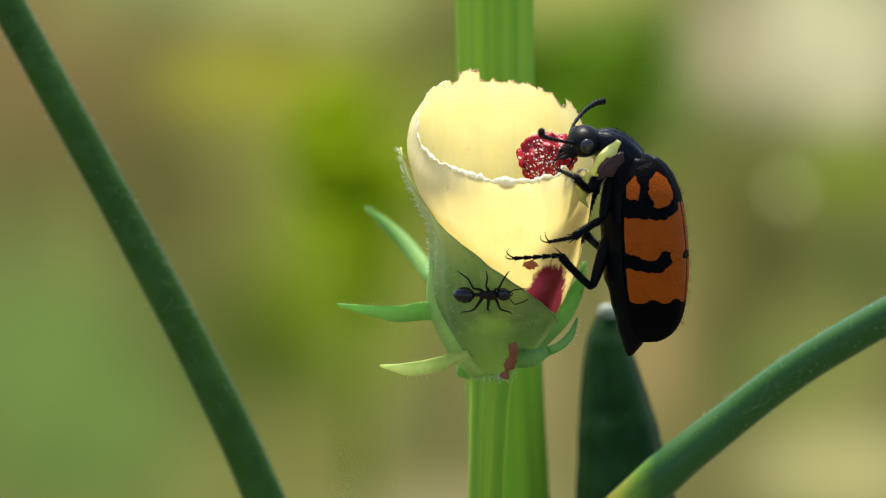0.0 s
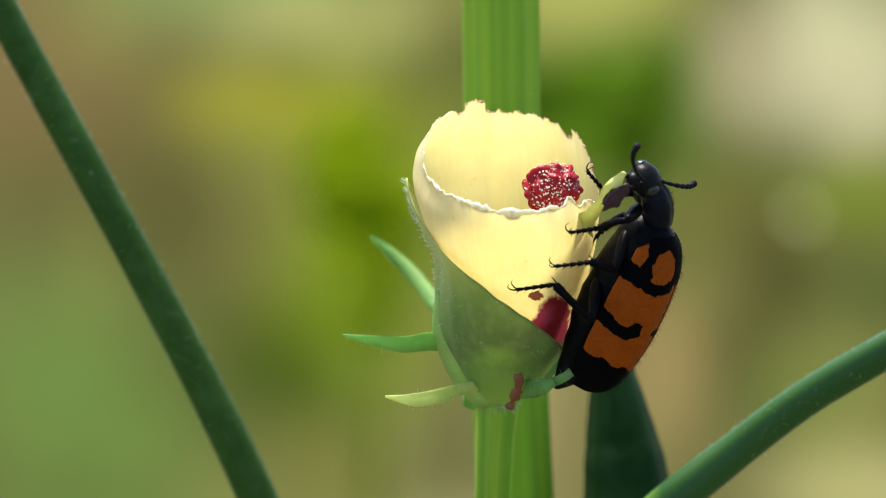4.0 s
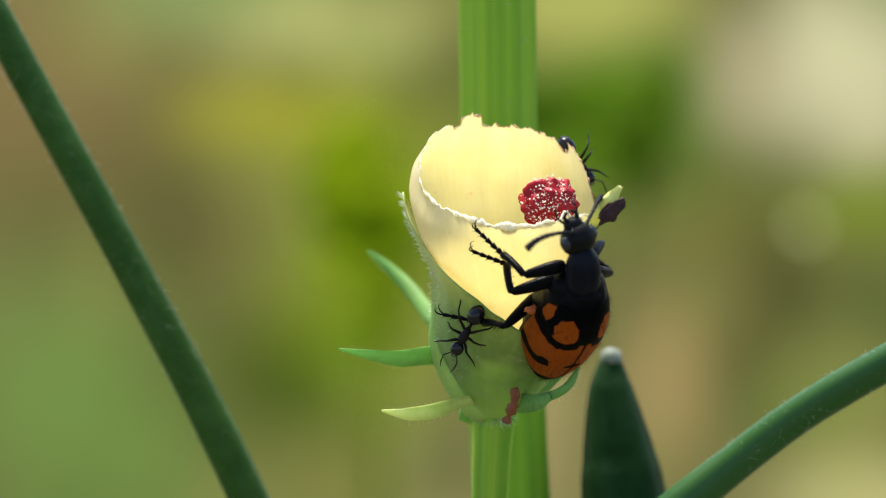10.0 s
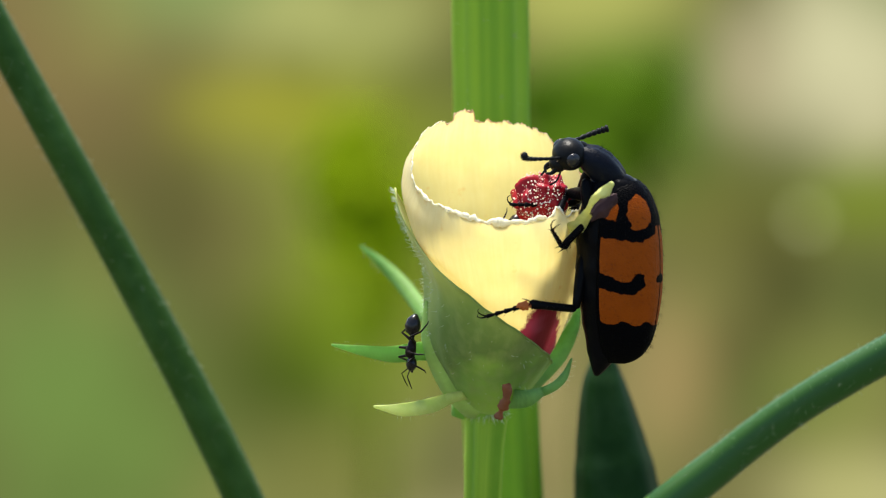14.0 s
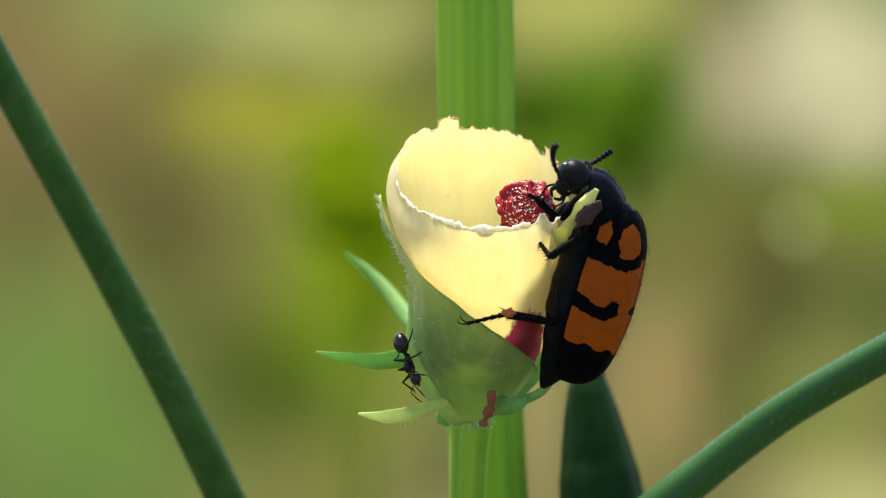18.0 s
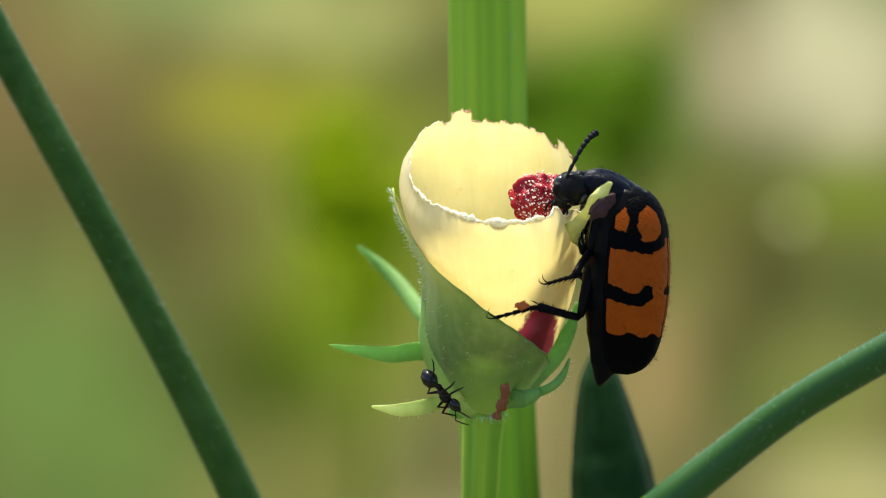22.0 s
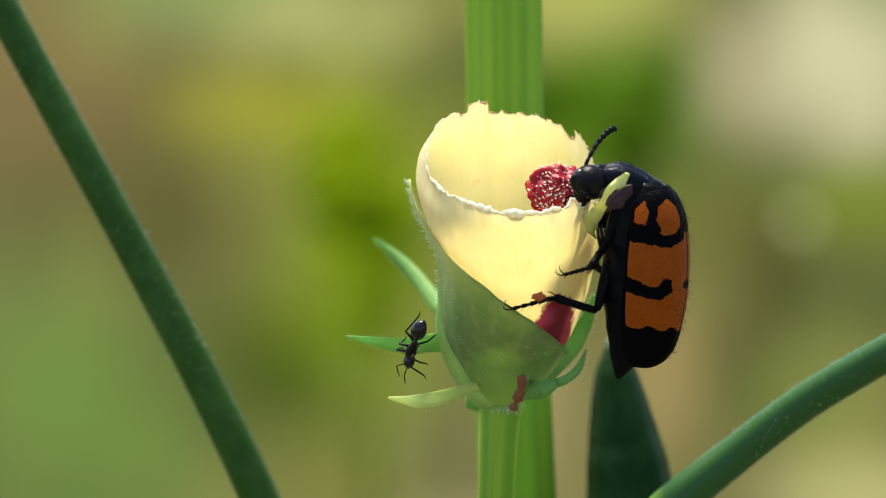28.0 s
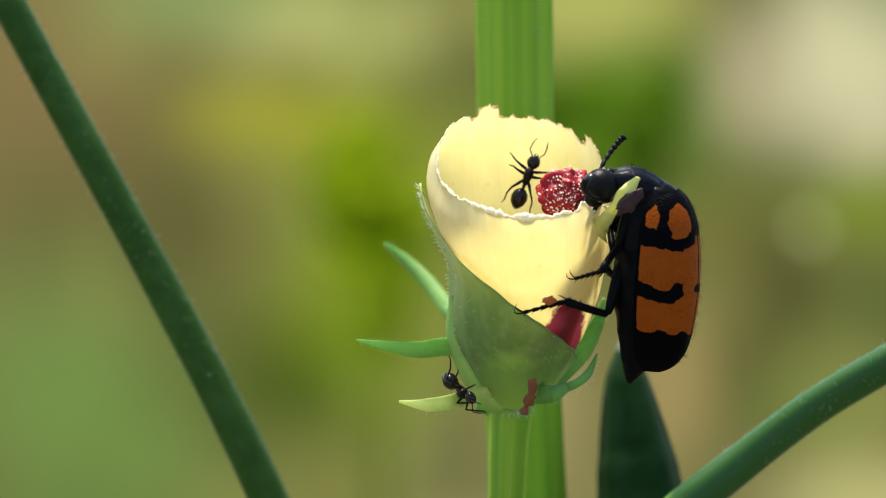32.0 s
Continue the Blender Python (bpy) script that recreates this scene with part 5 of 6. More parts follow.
    stance(4.5, (25.16, -3.69, 6), (0.55, 0.7, 0.45), (0.7, -0.65, 0.3), (-0.1, 0.85, 0.5), (-0.3, 0.3, 0.8), (21.8, 0.9, 29.1, 0.3), L1=(19.4, -1.0, 16.5, -1.0, 12.9, -0.4), L2=(17.8, -5.7, 15.2, -4.3, 10.2, -4.3), L3=(15.8, -10.9, 12.9, -7.3, 7.4, -7.3), R1=(23.7, 0.9, 19.8, 1.6, 17.1, 3.6))
    stance(5.5, (22.07, -7.25, 9), (0.55, 0.3, 0.78), (0.2, -0.8, 0.55), (0.5, 0.3, 0.8), (0.6, -0.2, 0.75), (22.1, -10.9, 29.3, -8.2), L1=(16.1, -6.2, 13.1, -2.8, 9.2, -0.1), L2=(14.1, -8.3, 12.5, -4.7, 6.4, -4.3), L3=(13.5, -12.1, 11.2, -7.3, 6.9, -7.9), R1=(24.6, -0.3, 19.9, 2.5, 17.6, 4.1), R2=(23.9, -1.1, 17.9, -0.8, 17.5, 1.1), R3=())
    stance(6.0, (18.46, -9.66, 10), (-0.25, 0.06, 0.97), (0.85, -0.5, 0.25), (-0.5, -0.1, 0.85), (-0.5, -0.4, 0.75), (16.2, -15.7, 11.6, -6.2), L1=(13.1, -9.7, 10.9, -5.3, 7.3, -1.1), L2=(12.0, -10.4, 10.2, -5.2, 6.4, -4.4), L3=(13.1, -11.1, 10.5, -7.9, 6.8, -7.1), R1=(21.8, -2.6, 19.2, 2.4, 17.7, 4.6), R2=(21.0, -2.6, 17.9, -0.9, 17.5, 1.4), R3=())
    stance(6.5, (17.48, -8.91, 12), (-0.24, 0.05, 0.96), (0.78, -0.45, 0.3), (-0.65, -0.05, 0.75), (-0.7, -0.3, 0.6), (15.4, -14.3, 10.2, -6.4), L1=(12.7, -12.3, 8.5, -12.3, 4.6, -11.0), L2=(11.9, -9.0, 11.1, -5.1, 7.0, -3.7), L3=(12.7, -9.3, 10.8, -7.4, 7.3, -6.7), R1=(19.9, -3.1, 16.6, 0.8, 14.0, 3.4), R2=(21.3, -3.1, 17.9, -1.2, 18.1, 1.7))
    stance(7.0, (15.38, -9.58, 13), (-0.22, 0.1, 0.96), (0.8, -0.45, 0.25), (-0.7, 0, 0.7), (-0.7, -0.3, 0.6), (13.2, -13.8, 8.0, -7.0), L1=(11.4, -14.2, 6.7, -14.6, 2.4, -18.5), L2=(10.9, -7.9, 10.8, -6.0, 6.5, -3.6), L3=(11.5, -7.9, 9.9, -7.5, 6.7, -6.9), R1=(16.7, -4.2, 13.2, -1.1, 10.8, 2.2), R2=(20.6, -4.7, 16.9, -2.1, 17.5, 1.4), R3=())
    stance(7.5, (10.74, -7.9, 14), (-0.12, 0.56, 0.82), (-0.05, -0.66, 0.75), (-0.35, 0.6, 0.7), (-0.2, 0.85, 0.45), (5.5, 0.6, 11.1, 1.9), L1=(2.6, -5.9, 2.1, -1.4, -1.3, 1.2), L2=(3.6, -7.9, 1.9, -3.3, -2.3, -1.4), L3=(5.2, -15.0, 3.2, -17.6, 0.6, -18.6), R1=(13.3, -5.9, 12.2, -2.0, 11.3, 1.9), R2=(17.2, -5.3, 15.6, -2.0, 17.0, 1.2), R3=(16.9, -9.2, 14.6, -7.2, 16.5, -4.6))
    stance(8.0, (9.91, -6.02, 14), (-0.1, 0.47, 0.88), (0, -0.85, 0.52), (-0.2, 0.6, 0.75), (0, 0.85, 0.5), (2.9, 3.3, 13.8, 3.6), L1=(2.6, -3.5, 2.9, 1.3, 2.0, 5.2), L2=(2.4, -6.1, 2.0, -2.6, -2.5, -0.3), L3=(3.9, -11.2, 2.9, -8.4, -1.5, -7.3), R1=(13.1, -6.1, 12.6, -2.2, 11.5, 2.0), R2=(16.4, -4.0, 15.6, -1.3, 17.0, 1.3), R3=(16.7, -9.4, 13.4, -6.1, 16.5, -3.9))
    stance(8.5, (13.42, -7.87, 15), (0.05, 0.54, 0.84), (0.1, -0.75, 0.6), (-0.05, 0.6, 0.75), (-0.1, 0.8, 0.5), (8.2, 1.4, 17.6, 0.7), L1=(4.6, -3.8, 4.0, -0.6, 1.4, 2.7), L2=(4.6, -5.8, 4.3, -2.5, 0.1, -0.6), L3=(4.6, -10.3, 3.6, -8.0, -1.3, -7.1), R1=(17.6, -3.8, 17.6, 0.1, 19.2, 3.9), R2=(18.2, -3.8, 16.0, -1.2, 17.1, 1.0), R3=(18.2, -7.1, 16.9, -3.8, 16.0, -1.9))
    stance(9.0, (13.43, -5.31, 14), (-0.05, 0.62, 0.78), (0, -0.83, 0.56), (-0.1, 0.62, 0.75), (-0.05, 0.88, 0.45), (7.5, 5.7, 17.6, 6.0), L1=(7.1, -3.7, 5.8, -1.0, 2.2, 2.2), L2=(6.3, -5.5, 7.1, -3.0, 2.1, -0.4), L3=(6.8, -11.1, 6.9, -7.2, 1.2, -7.8), R1=(18.4, -3.6, 18.8, -0.0, 20.3, 4.5), R2=(18.0, -3.9, 16.0, -1.0, 17.1, 1.3), R3=(19.0, -6.5, 17.7, -3.3, 15.8, -1.5))
    stance(9.5, (14.27, -4.91, 14), (-0.03, 0.64, 0.77), (0.05, -0.81, 0.58), (-0.12, 0.65, 0.72), (-0.1, 0.88, 0.45), (7.4, 2.8, 18.2, 3.4), L1=(7.4, -3.4, 6.1, -0.8, 2.2, 2.6), L2=(6.6, -5.3, 7.1, -2.4, 2.0, 0.0), L3=(6.8, -10.5, 6.4, -7.3, 0.6, -7.6), R1=(18.4, -2.4, 18.4, 0.8, 19.7, 4.7), R2=(18.4, -3.4, 16.2, -0.8, 17.1, 1.5), R3=())
    stance(10.0, (16.51, -6.82, 14), (0.25, 0.34, 0.9), (0.35, -0.75, 0.55), (-0.15, 0.95, 0.3), (-0.2, 0.8, 0.5), (9.5, 0.2, 18.0, 5.4), L1=(8.2, -3.7, 6.6, -1.1, 2.8, 2.5), L2=(7.6, -5.5, 7.2, -2.4, 2.2, -0.4), L3=(6.9, -9.5, 4.6, -9.2, -0.6, -8.2), R1=(18.1, 0.1, 17.4, -0.8, 17.1, 1.5), R2=(19.2, -3.3, 17.6, -2.1, 17.0, -1.1), R3=())
    stance(10.5, (17.23, -6.22, 14), (0.27, 0.4, 0.88), (0.4, -0.65, 0.55), (-0.1, 0.95, 0.3), (-0.2, 0.85, 0.4), (10.7, 5.0, 21.1, 5.0), L1=(10.0, -2.8, 8.4, -0.2, 6.8, 2.7), L2=(8.4, -5.7, 7.4, -2.5, 2.6, 0.4), L3=(6.5, -9.3, 4.2, -4.8, -1.0, -1.5), R1=(18.8, -0.2, 18.5, -1.8, 17.8, -0.2), R2=())
    stance(11.0, (17.96, -4.88, 13), (0.27, 0.46, 0.85), (0.48, -0.5, 0.55), (0, 0.95, 0.3), (-0.1, 0.95, 0.2), (13.7, 9.0, 23.6, 5.7), L1=(12.2, -1.0, 10.7, 1.8, 10.2, 3.9), L2=(9.6, -5.1, 8.1, -1.8, 3.1, 1.1), L3=(6.8, -9.0, 3.7, -3.1, -1.2, -0.6), R1=(19.4, 0.1, 20.6, -2.5, 19.8, -3.4))
    stance(11.5, (18.78, -3.25, 12), (0.42, 0.62, 0.66), (0.6, -0.35, 0.55), (-0.1, 0.95, 0.3), (-0.3, 0.9, 0.3), (13.5, 7.9, 23.0, 7.5), L1=(13.5, 0.3, 12.2, 1.3, 10.9, 3.3), L2=(11.2, -4.2, 9.1, -1.6, 5.3, 1.3), L3=(7.6, -8.1, 3.7, -2.9, -1.2, 0.0), R1=())
    stance(12.0, (22.15, -1.67, 11), (0.38, 0.56, 0.74), (0.75, -0.25, 0.55), (-0.2, 0.95, 0.3), (-0.5, 0.8, 0.3), (12.8, 9.8, 21.7, 10.5), L1=(15.3, 1.8, 15.5, 2.9, 16.4, 3.2), L2=(13.1, -3.2, 10.8, -1.0, 8.2, 2.1), L3=(9.0, -6.6, 4.2, -2.0, -0.8, 1.0), R1=(16.7, 4.5, 13.1, 4.7, 9.9, 7.5), R2=(), R3=())
    stance(12.5, (24.24, 0.3, 9), (0.48, 0.76, 0.44), (0.75, -0.5, 0.4), (-0.35, 0.9, 0.2), (-0.7, 0.3, 0.4), (18.0, 11.8, 22.6, 11.8), L1=(16.9, 1.3, 16.3, 1.4, 15.6, 1.3), L2=(15.6, -2.3, 11.7, -1.3, 8.1, 1.0), L3=(10.7, -7.2, 5.8, -3.0, 0.5, -1.0), R1=())
    stance(13.0, (26.6, 1.65, 8), (0.42, 0.8, 0.42), (0.89, -0.3, 0.24), (-0.75, 0.6, 0.1), (-0.9, -0.3, 0.3), (13.4, 9.5, 17.7, 9.8), L1=(19.6, 1.9, 18.6, 1.6, 17.5, 1.4), L2=(18.3, -1.0, 13.4, -1.5, 8.8, 0.4), L3=(12.9, -7.9, 8.4, -3.3, 2.5, -2.5))
    stance(13.5, (23.32, 3.88, 7), (0.3, 0.93, 0.15), (0.88, -0.2, 0.28), (-0.7, 0.65, 0.1), (-0.9, -0.35, 0.3), (11.4, 9.4, 17.7, 12.4), L1=(18.1, 1.5, 15.3, -0.2, 14.0, 0.8), L2=(), L3=(14.0, -9.0, 9.1, -5.1, 2.8, -1.1))
    stance(14.0, (22.73, 6.8, 6), (0.03, 0.99, 0.1), (0.87, 0, 0.37), (-0.9, 0.42, 0.1), (-0.85, -0.45, 0.2), (9.5, 9.6, 19.2, 13.0), L1=(17.8, 1.4, 14.2, -1.3, 13.2, 1.4), L3=(16.0, -9.2, 11.0, -7.4, 5.3, -9.0), R1=(16.5, 4.5, 12.5, 4.2, 8.4, 4.2), R2=())
    stance(14.5, (23.37, 6.8, 6), (0.2, 0.97, 0.1), (0.88, -0.15, 0.33), (-0.93, 0.3, 0.1), (-0.85, -0.45, 0.2), (10.5, 9.0, 19.3, 12.6), L1=(18.2, 1.4, 14.6, -0.8, 13.6, 1.0), L3=(14.6, -9.5, 10.9, -7.5, 5.2, -8.9), R1=(16.5, 5.0, 12.9, 4.0, 8.5, 4.2), R2=(26.4, -0.6, 30.2, -2.1, 36.0, -5.6))
    stance(15.2, (23.36, 5.49, 6), (0.22, 0.96, 0.1), (0.88, -0.18, 0.33), (-0.9, 0.4, 0.1), (-0.85, -0.45, 0.2), (11.3, 10.6, 19.3, 13.2), R2=())
    stance(16.5, (23.95, 4.73, 6), (0.25, 0.95, 0.1), (0.88, -0.2, 0.33), (-0.83, 0.55, 0.1), (-0.85, -0.5, 0.2), (13.2, 12.1, 20.6, 11.5), L1=(18.4, 1.2, 14.5, -0.9, 13.5, 1.2), L3=(15.8, -9.3, 10.9, -8.0, 4.9, -8.9), R1=(16.5, 4.5, 12.2, 3.9, 8.2, 4.2))
    stance(17.0, (24.45, 4.13, 6), (0.3, 0.94, 0.1), (0.89, -0.25, 0.28), (-0.88, 0.46, 0.1), (-0.9, -0.3, 0.2), (12.2, 9.6, 19.5, 13.3), L1=(18.7, 1.0, 15.5, -0.8, 13.7, 0.7), L3=(15.1, -9.7, 11.2, -8.1, 4.9, -9.1), R1=(15.8, 3.3, 13.8, 5.3, 12.5, 6.3))
    stance(18.0, (24.35, 4.2, 6), (0.3, 0.94, 0.1), (0.88, -0.25, 0.3), (-0.7, 0.42, 0.3), (-0.7, -0.7, 0.2), (14.8, 11.5, 21.4, 10.8), L1=(18.6, 1.2, 15.0, -1.1, 13.8, 0.5), L3=(15.4, -9.7, 11.1, -8.0, 5.0, -9.0), R1=(15.7, 2.8, 13.7, 5.5, 12.4, 6.1))
    stance(18.5, (23.85, 4.73, 6), (0.2, 0.97, 0.1), (0.88, -0.15, 0.34), (-0.75, 0.65, 0.1), (-0.8, -0.4, 0.2), (13.8, 12.8, 19.4, 13.8))
    stance(19.0, (23.13, 5.94, 6), (0.03, 0.99, 0.1), (0.87, 0, 0.37), (-0.93, 0.3, 0.1), (-0.85, -0.45, 0.2), (8.4, 8.3, 20.0, 13.6), L1=(18.6, 1.2, 15.1, -1.3, 13.9, 0.5), L3=(16.2, -9.7, 12.0, -7.4, 6.3, -9.2), R1=(16.2, 3.6, 14.3, 4.1, 12.9, 6.1))
    stance(20.0, (24.27, 5.13, 6), (0.09, 0.98, 0.1), (0.88, -0.05, 0.36), (-0.95, 0.15, 0.1), (-0.5, -0.85, 0.15), (15.4, 8.2, 18.4, 8.9), L1=(19.3, 1.3, 15.4, -1.5, 13.9, 0.9), L2=(), L3=(16.7, -10.9, 12.2, -7.6, 6.5, -9.3), R1=(16.0, 3.6, 14.4, 3.0, 13.0, 3.9))
    stance(21.0, (25.12, 4.95, 6), (0.07, 0.99, 0.1), (0.88, -0.03, 0.35), (-0.97, 0.12, 0.1), (-0.55, -0.8, 0.15), (13.8, 6.2, 18.3, 12.2), L1=(), L2=(17.8, -2.0, 16.2, -3.9, 12.9, -4.9), L3=(16.7, -10.0, 12.4, -7.7, 6.6, -9.1), R1=())
    stance(22.0, (24.22, 5.45, 6), (0.07, 0.99, 0.1), (0.89, -0.03, 0.34), (-0.98, 0.0, 0.1), (-0.55, -0.8, 0.15), (13.6, 6.0, 18.6, 13.0), L2=(17.9, -2.2, 16.3, -4.0, 12.9, -5.1), L3=(16.7, -10.0, 12.4, -7.8, 6.7, -9.1))
    stance(23.0, (24.35, 5.45, 6), (0.07, 0.99, 0.1), (0.89, -0.03, 0.34), (-0.98, 0.0, 0.1), (-0.55, -0.8, 0.15), (13.6, 6.0, 18.1, 12.9), L2=(17.9, -2.2, 16.3, -4.0, 12.9, -5.1), L3=(16.7, -10.0, 12.4, -7.8, 6.7, -9.1))
    stance(24.0, (24.35, 5.38, 6), (0.07, 0.99, 0.1), (0.89, -0.03, 0.34), (-0.98, 0.0, 0.1), (-0.6, -0.76, 0.15), (14.0, 6.4, 17.5, 12.6), L2=(17.9, -2.2, 16.3, -4.0, 12.9, -5.1), L3=(16.7, -10.0, 12.4, -7.8, 6.7, -9.1))
    stance(25.0, (24.35, 5.45, 6), (0.07, 0.99, 0.1), (0.89, -0.03, 0.34), (-0.98, 0.0, 0.1), (-0.55, -0.8, 0.15), (13.6, 6.0, 17.5, 12.9), L2=(17.9, -2.2, 16.3, -4.0, 12.9, -5.1), L3=(16.7, -10.0, 12.4, -7.8, 6.7, -9.1))
    stance(26.5, (24.42, 5.38, 6), (0.07, 0.99, 0.1), (0.89, -0.03, 0.34), (-0.98, 0.0, 0.1), (-0.5, -0.84, 0.15), (13.6, 6.4, 18.3, 12.6), L2=(17.9, -2.2, 16.3, -4.0, 12.9, -5.1), L3=(16.7, -10.0, 12.4, -7.8, 6.7, -9.1))
    stance(28.0, (24.49, 5.18, 6), (0.07, 0.99, 0.1), (0.89, -0.03, 0.34), (-0.98, 0.0, 0.1), (-0.55, -0.8, 0.15), (13.6, 6.0, 18.5, 12.3), L2=(17.9, -2.2, 16.3, -4.0, 12.9, -5.1), L3=(16.7, -10.0, 12.4, -7.8, 6.7, -9.1))
    stance(29.0, (24.55, 5.18, 6), (0.07, 0.99, 0.1), (0.89, -0.03, 0.34), (-0.98, 0.0, 0.1), (-0.58, -0.78, 0.15), (13.3, 6.0, 17.7, 12.5), L2=(17.9, -2.2, 16.3, -4.0, 12.9, -5.1), L3=(16.7, -10.0, 12.4, -7.8, 6.7, -9.1))
    stance(30.0, (24.55, 5.12, 6), (0.07, 0.99, 0.1), (0.89, -0.03, 0.34), (-0.98, 0.0, 0.1), (-0.55, -0.8, 0.15), (13.6, 6.0, 17.2, 11.9), L2=(17.9, -2.2, 16.3, -4.0, 12.9, -5.1), L3=(16.7, -10.0, 12.4, -7.8, 6.7, -9.1))
    stance(31.0, (24.49, 5.18, 6), (0.07, 0.99, 0.1), (0.89, -0.03, 0.34), (-0.98, 0.0, 0.1), (-0.55, -0.8, 0.15), (13.6, 6.0, 17.9, 11.7), L2=(17.9, -2.2, 16.3, -4.0, 12.9, -5.1), L3=(16.7, -10.0, 12.4, -7.8, 6.7, -9.1))
    stance(32.0, (24.55, 5.18, 6), (0.07, 0.99, 0.1), (0.89, -0.03, 0.34), (-0.98, 0.0, 0.1), (-0.52, -0.82, 0.15), (13.6, 6.0, 18.4, 11.3), L2=(17.9, -2.2, 16.3, -4.0, 12.9, -5.1), L3=(16.7, -10.0, 12.4, -7.8, 6.7, -9.1))
    step(ANT_ONE, 0, 4.8, -10.8, 0, 0)
    step(ANT_ONE, 0.5, 4.2, -14.7, -45, 0)
    step(ANT_ONE, 1, 5.2, -16.8, -48, 0)
    step(ANT_ONE, 1.5, 4.9, -14.1, -8, 0)
    step(ANT_ONE, 2, 10.7, -14.9, -15, 0)
    step(ANT_ONE, 2.5, 11.7, -18.4, -60, 0)
    step(ANT_ONE, 3, 16.5, -14.8, -92, 0)
    step(ANT_ONE, 3.5, 15.7, -15.3, -88, 0)
    step(ANT_ONE, 4.2, 14.0, -12.7, -150, -17)
    step(ANT_ONE, 5.5, 10.9, -10.3, -180, -18)
    step(ANT_ONE, 7.0, 11.8, -9.7, -190, -18)
    step(ANT_ONE, 7.6, 15.3, -16.0, -185, -8)
    step(ANT_ONE, 8, 15.5, -17.0, -178, 0)
    step(ANT_ONE, 9, 10.4, -17.3, -165, 0)
    step(ANT_ONE, 9.5, 5.4, -13.7, -200, 0)
    step(ANT_ONE, 10, 2.7, -10.2, -120, 0)
    step(ANT_ONE, 10.5, 3.7, -9.9, -150, 0)
    step(ANT_ONE, 11, -3.0, -1.9, -230, 0)
    step(ANT_ONE, 11.5, -3.0, -0.2, -225, 0)
    step(ANT_ONE, 12, -4.9, 0.8, -200, 0)
    step(ANT_ONE, 12.5, -4.0, -2.0, -50, 0)
    step(ANT_ONE, 13, 5.3, -15.6, -52, 0)
    step(ANT_ONE, 13.5, 5.2, -15.5, -60, 0)
    step(ANT_ONE, 14, -2.2, -12.3, -95, 0)
    step(ANT_ONE, 14.5, 1.6, -16.8, -38, 0)
    step(ANT_ONE, 15.5, 0.8, -14.3, -100, 0)
    step(ANT_ONE, 16.5, 0.6, -13.7, -120, 0)
    step(ANT_ONE, 17, -4.6, -1.7, -80, 0)
    step(ANT_ONE, 17.5, -4.7, -0.8, -72, 0)
    step(ANT_ONE, 18, -0.9, -13.2, -70, 0)
    step(ANT_ONE, 18.5, 1.5, -17.5, -45, 0)
    step(ANT_ONE, 19, 1.4, -17.6, -45, 0)
    step(ANT_ONE, 19.5, 3.3, -21.5, -20, 0)
    step(ANT_ONE, 20, 1.5, -14.4, -120, 0)
    step(ANT_ONE, 20.5, 3.1, -12.1, -150, 0)
    step(ANT_ONE, 21, -2.9, -11.6, -110, 0)
    step(ANT_ONE, 21.5, -1.5, -14.1, -70, 0)
    step(ANT_ONE, 22, 1.4, -17.5, -48, 0)
    step(ANT_ONE, 22.5, 0.1, -16.5, -48, 0)
    step(ANT_ONE, 23, -0.3, -16.2, -48, 0)
    step(ANT_ONE, 23.5, -0.7, -11.8, 20, 0)
    step(ANT_ONE, 24, -6.1, 2.5, -165, 0)
    step(ANT_ONE, 24.5, -3.9, -0.5, -60, 0)
    step(ANT_ONE, 25, -2.3, -3.1, -38, 0)
    step(ANT_ONE, 25.5, 1.3, -12.3, -58, 0)
    step(ANT_ONE, 26.5, -0.8, -13.2, -75, 0)
    step(ANT_ONE, 27.5, -3.2, -13.0, -90, 0)
    step(ANT_ONE, 28, -3.8, -13.4, -110, 0)
    step(ANT_ONE, 29, -3.9, -13.2, -118, 0)
    step(ANT_ONE, 30, -4.0, -13.0, -60, 0)
    step(ANT_ONE, 31, -1.9, -14.8, -52, 0)
    step(ANT_ONE, 31.5, -1.0, -15.5, -55, 0)
    step(ANT_ONE, 32, 0.4, -17.7, -42, 0)
    step(ANT_TWO, 0, 6.6, -9.0, 90, -31)
    step(ANT_TWO, 5.8, 6.6, -8.0, 90, -31)
    step(ANT_TWO, 6.6, -0.4, -9.6, 88, -16)
    step(ANT_TWO, 7, -2.9, -10.0, -95, 0)
    step(ANT_TWO, 7.5, -3.1, -11.7, -85, -1)
    step(ANT_TWO, 8, -4.0, -0.2, -270, -9)
    step(ANT_TWO, 8.6, -1.2, 9.3, -310, -14)
    step(ANT_TWO, 9.4, 11.9, 11.9, -360, -14)
    step(ANT_TWO, 10, 15.9, 10.0, -415, -12)
    step(ANT_TWO, 10.5, 17.6, 8.4, -450, -9)
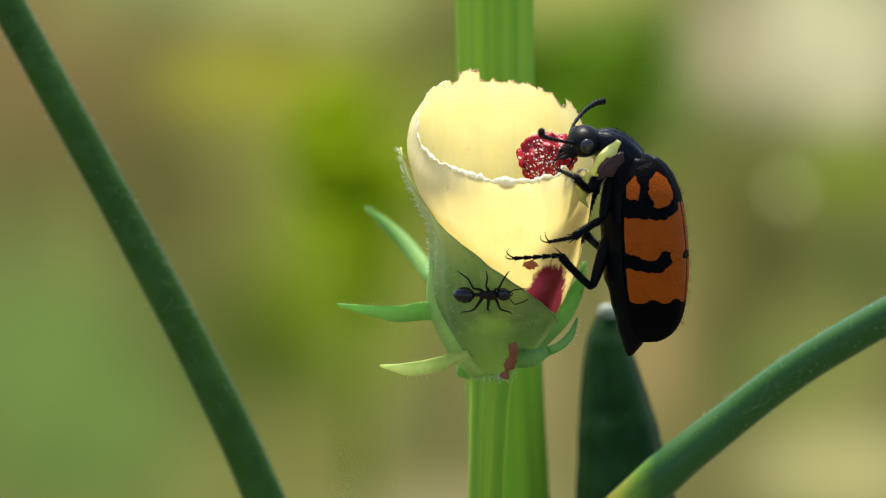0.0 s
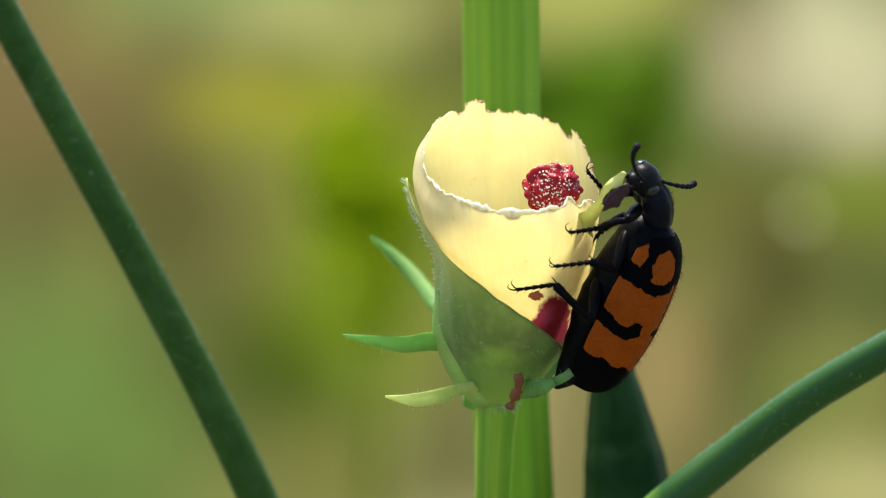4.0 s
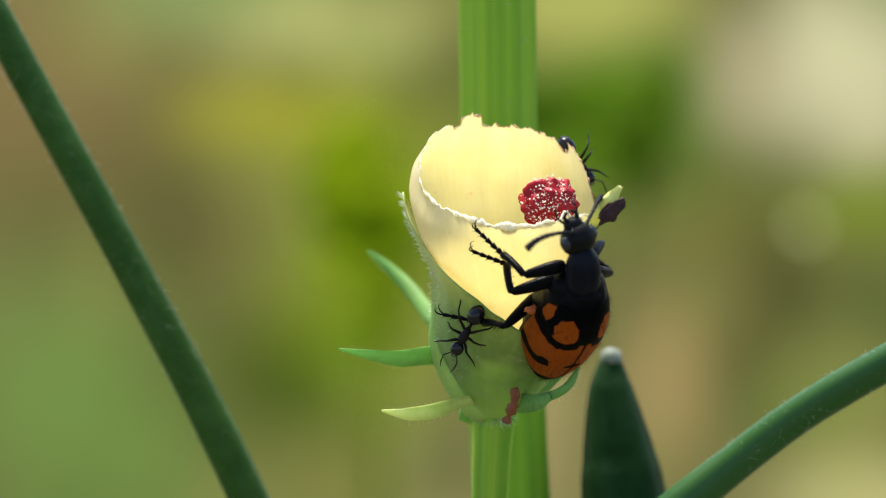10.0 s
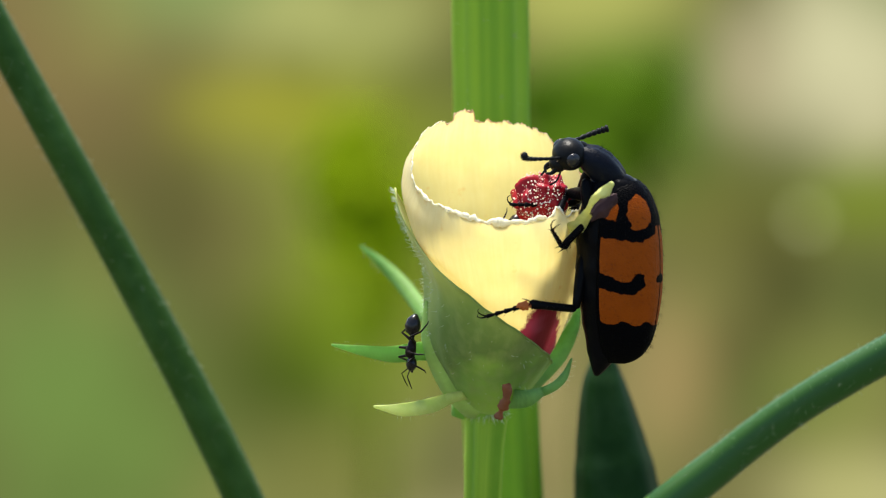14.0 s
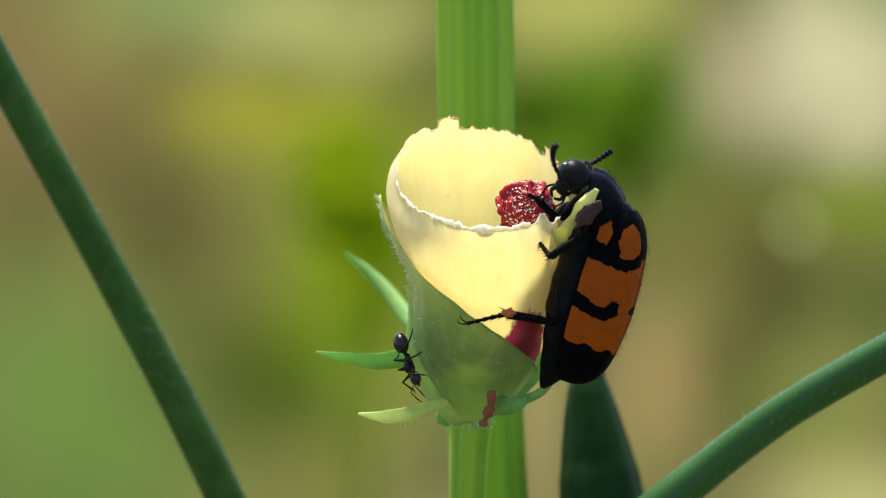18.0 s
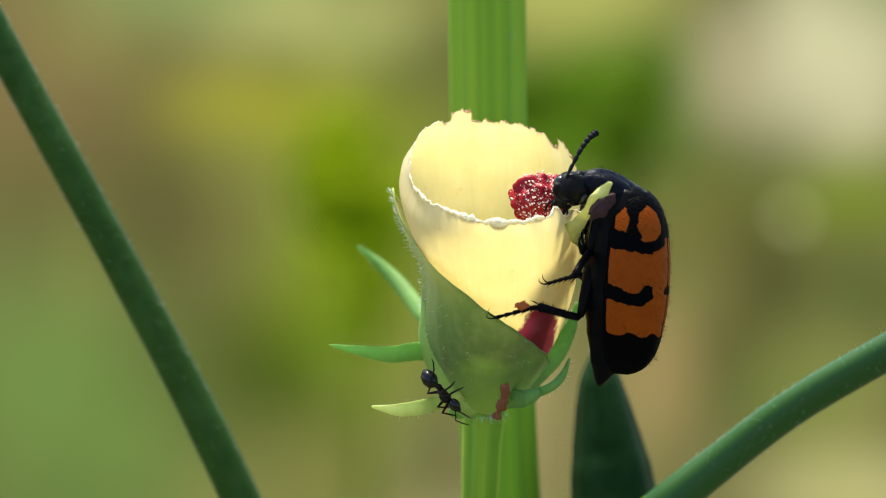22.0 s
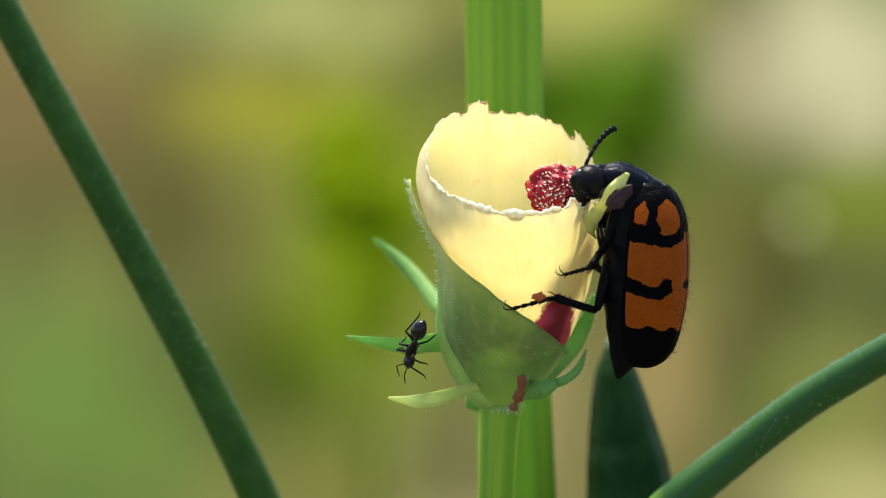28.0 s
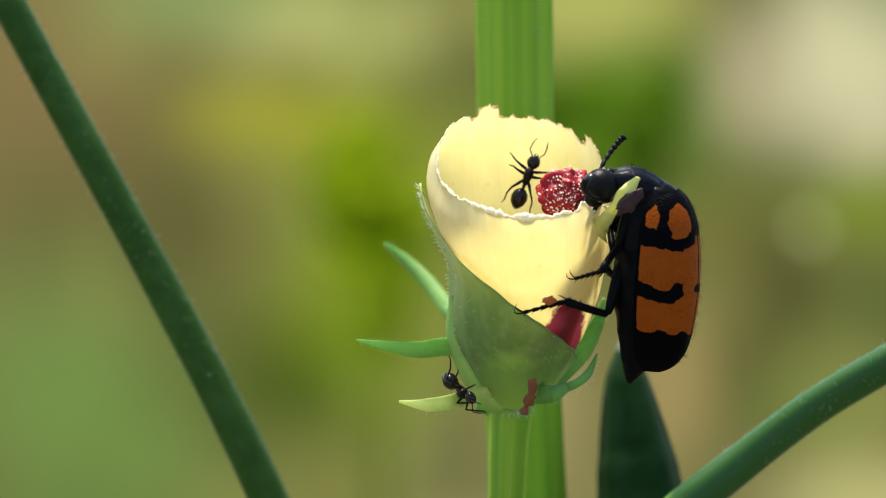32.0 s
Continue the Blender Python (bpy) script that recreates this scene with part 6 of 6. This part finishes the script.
    step(ANT_TWO, 11, 18.0, 6.8, -460, -3)
    step(ANT_TWO, 11.5, 13.7, 6.3, -510, -1)
    step(ANT_TWO, 12, 8.7, 3.6, -560, -4)
    step(ANT_TWO, 12.6, 8.5, -0.3, -500, -4)
    step(ANT_TWO, 16.0, 8.4, 0.6, -450, -3)
    step(ANT_TWO, 16.5, 7.4, 1.9, -440, -3)
    step(ANT_TWO, 17.2, 10.5, 0.3, -440, -4)
    step(ANT_TWO, 24, 10.4, -1.8, -450, -4)
    step(ANT_TWO, 30.4, 7.3, -0.7, -290, -4)
    step(ANT_TWO, 31, 6.6, -0.3, -290, -5)
    step(ANT_TWO, 31.5, 6.5, 4.1, -290, -6)
    step(ANT_TWO, 32, 7.7, 6.6, -292, -7)
    step(ANT_THREE, 0, 12.5, -60.0, 90, -44)
    step(ANT_THREE, 30.5, 12.5, -48.0, 90, -42)
    step(ANT_THREE, 31, 14.0, -32.5, 92, -38)
    step(ANT_THREE, 31.2, 13.4, -27.6, 98, -37)
    step(ANT_THREE, 31.5, 11.7, -20.5, 105, -33)
    step(ANT_THREE, 32, 8.0, -10.0, 110, -32)
    fall(0, 23.67, -4.73, 4, 0)
    fall(1.5, 23.44, -5.04, 4, 0)
    fall(1.8, 21.2, -10.6, 4, 0)
    fall(2.0, 20.6, -12.6, 4, 0)
    fall(2.5, 22.3, -15.8, 1, 0)
    fall(3.0, 26.41, -15.44, 1, 0)
    fall(3.3, 21.93, -16.98, 1, 0)
    fall(3.5, 17.69, -17.69, 1, 8)
    fall(3.8, 17.6, -28.11, 1, 15)
    fall(4.1, 17.64, -53.12, 1, 25)
    fall(4.6, 18.0, -914.0, 1.0, 80)
    fall(32.0, 18.0, -914.0, 1.0, 80)
    key_beetle(32.0)
    key_ant(ANT_ONE, ANT_ONE_LEGS, 32.0)
    key_ant(ANT_TWO, ANT_TWO_LEGS, 32.0)
    key_ant(ANT_THREE, ANT_THREE_LEGS, 32.0)
    walk(DROPPING, FALLS)


motions()
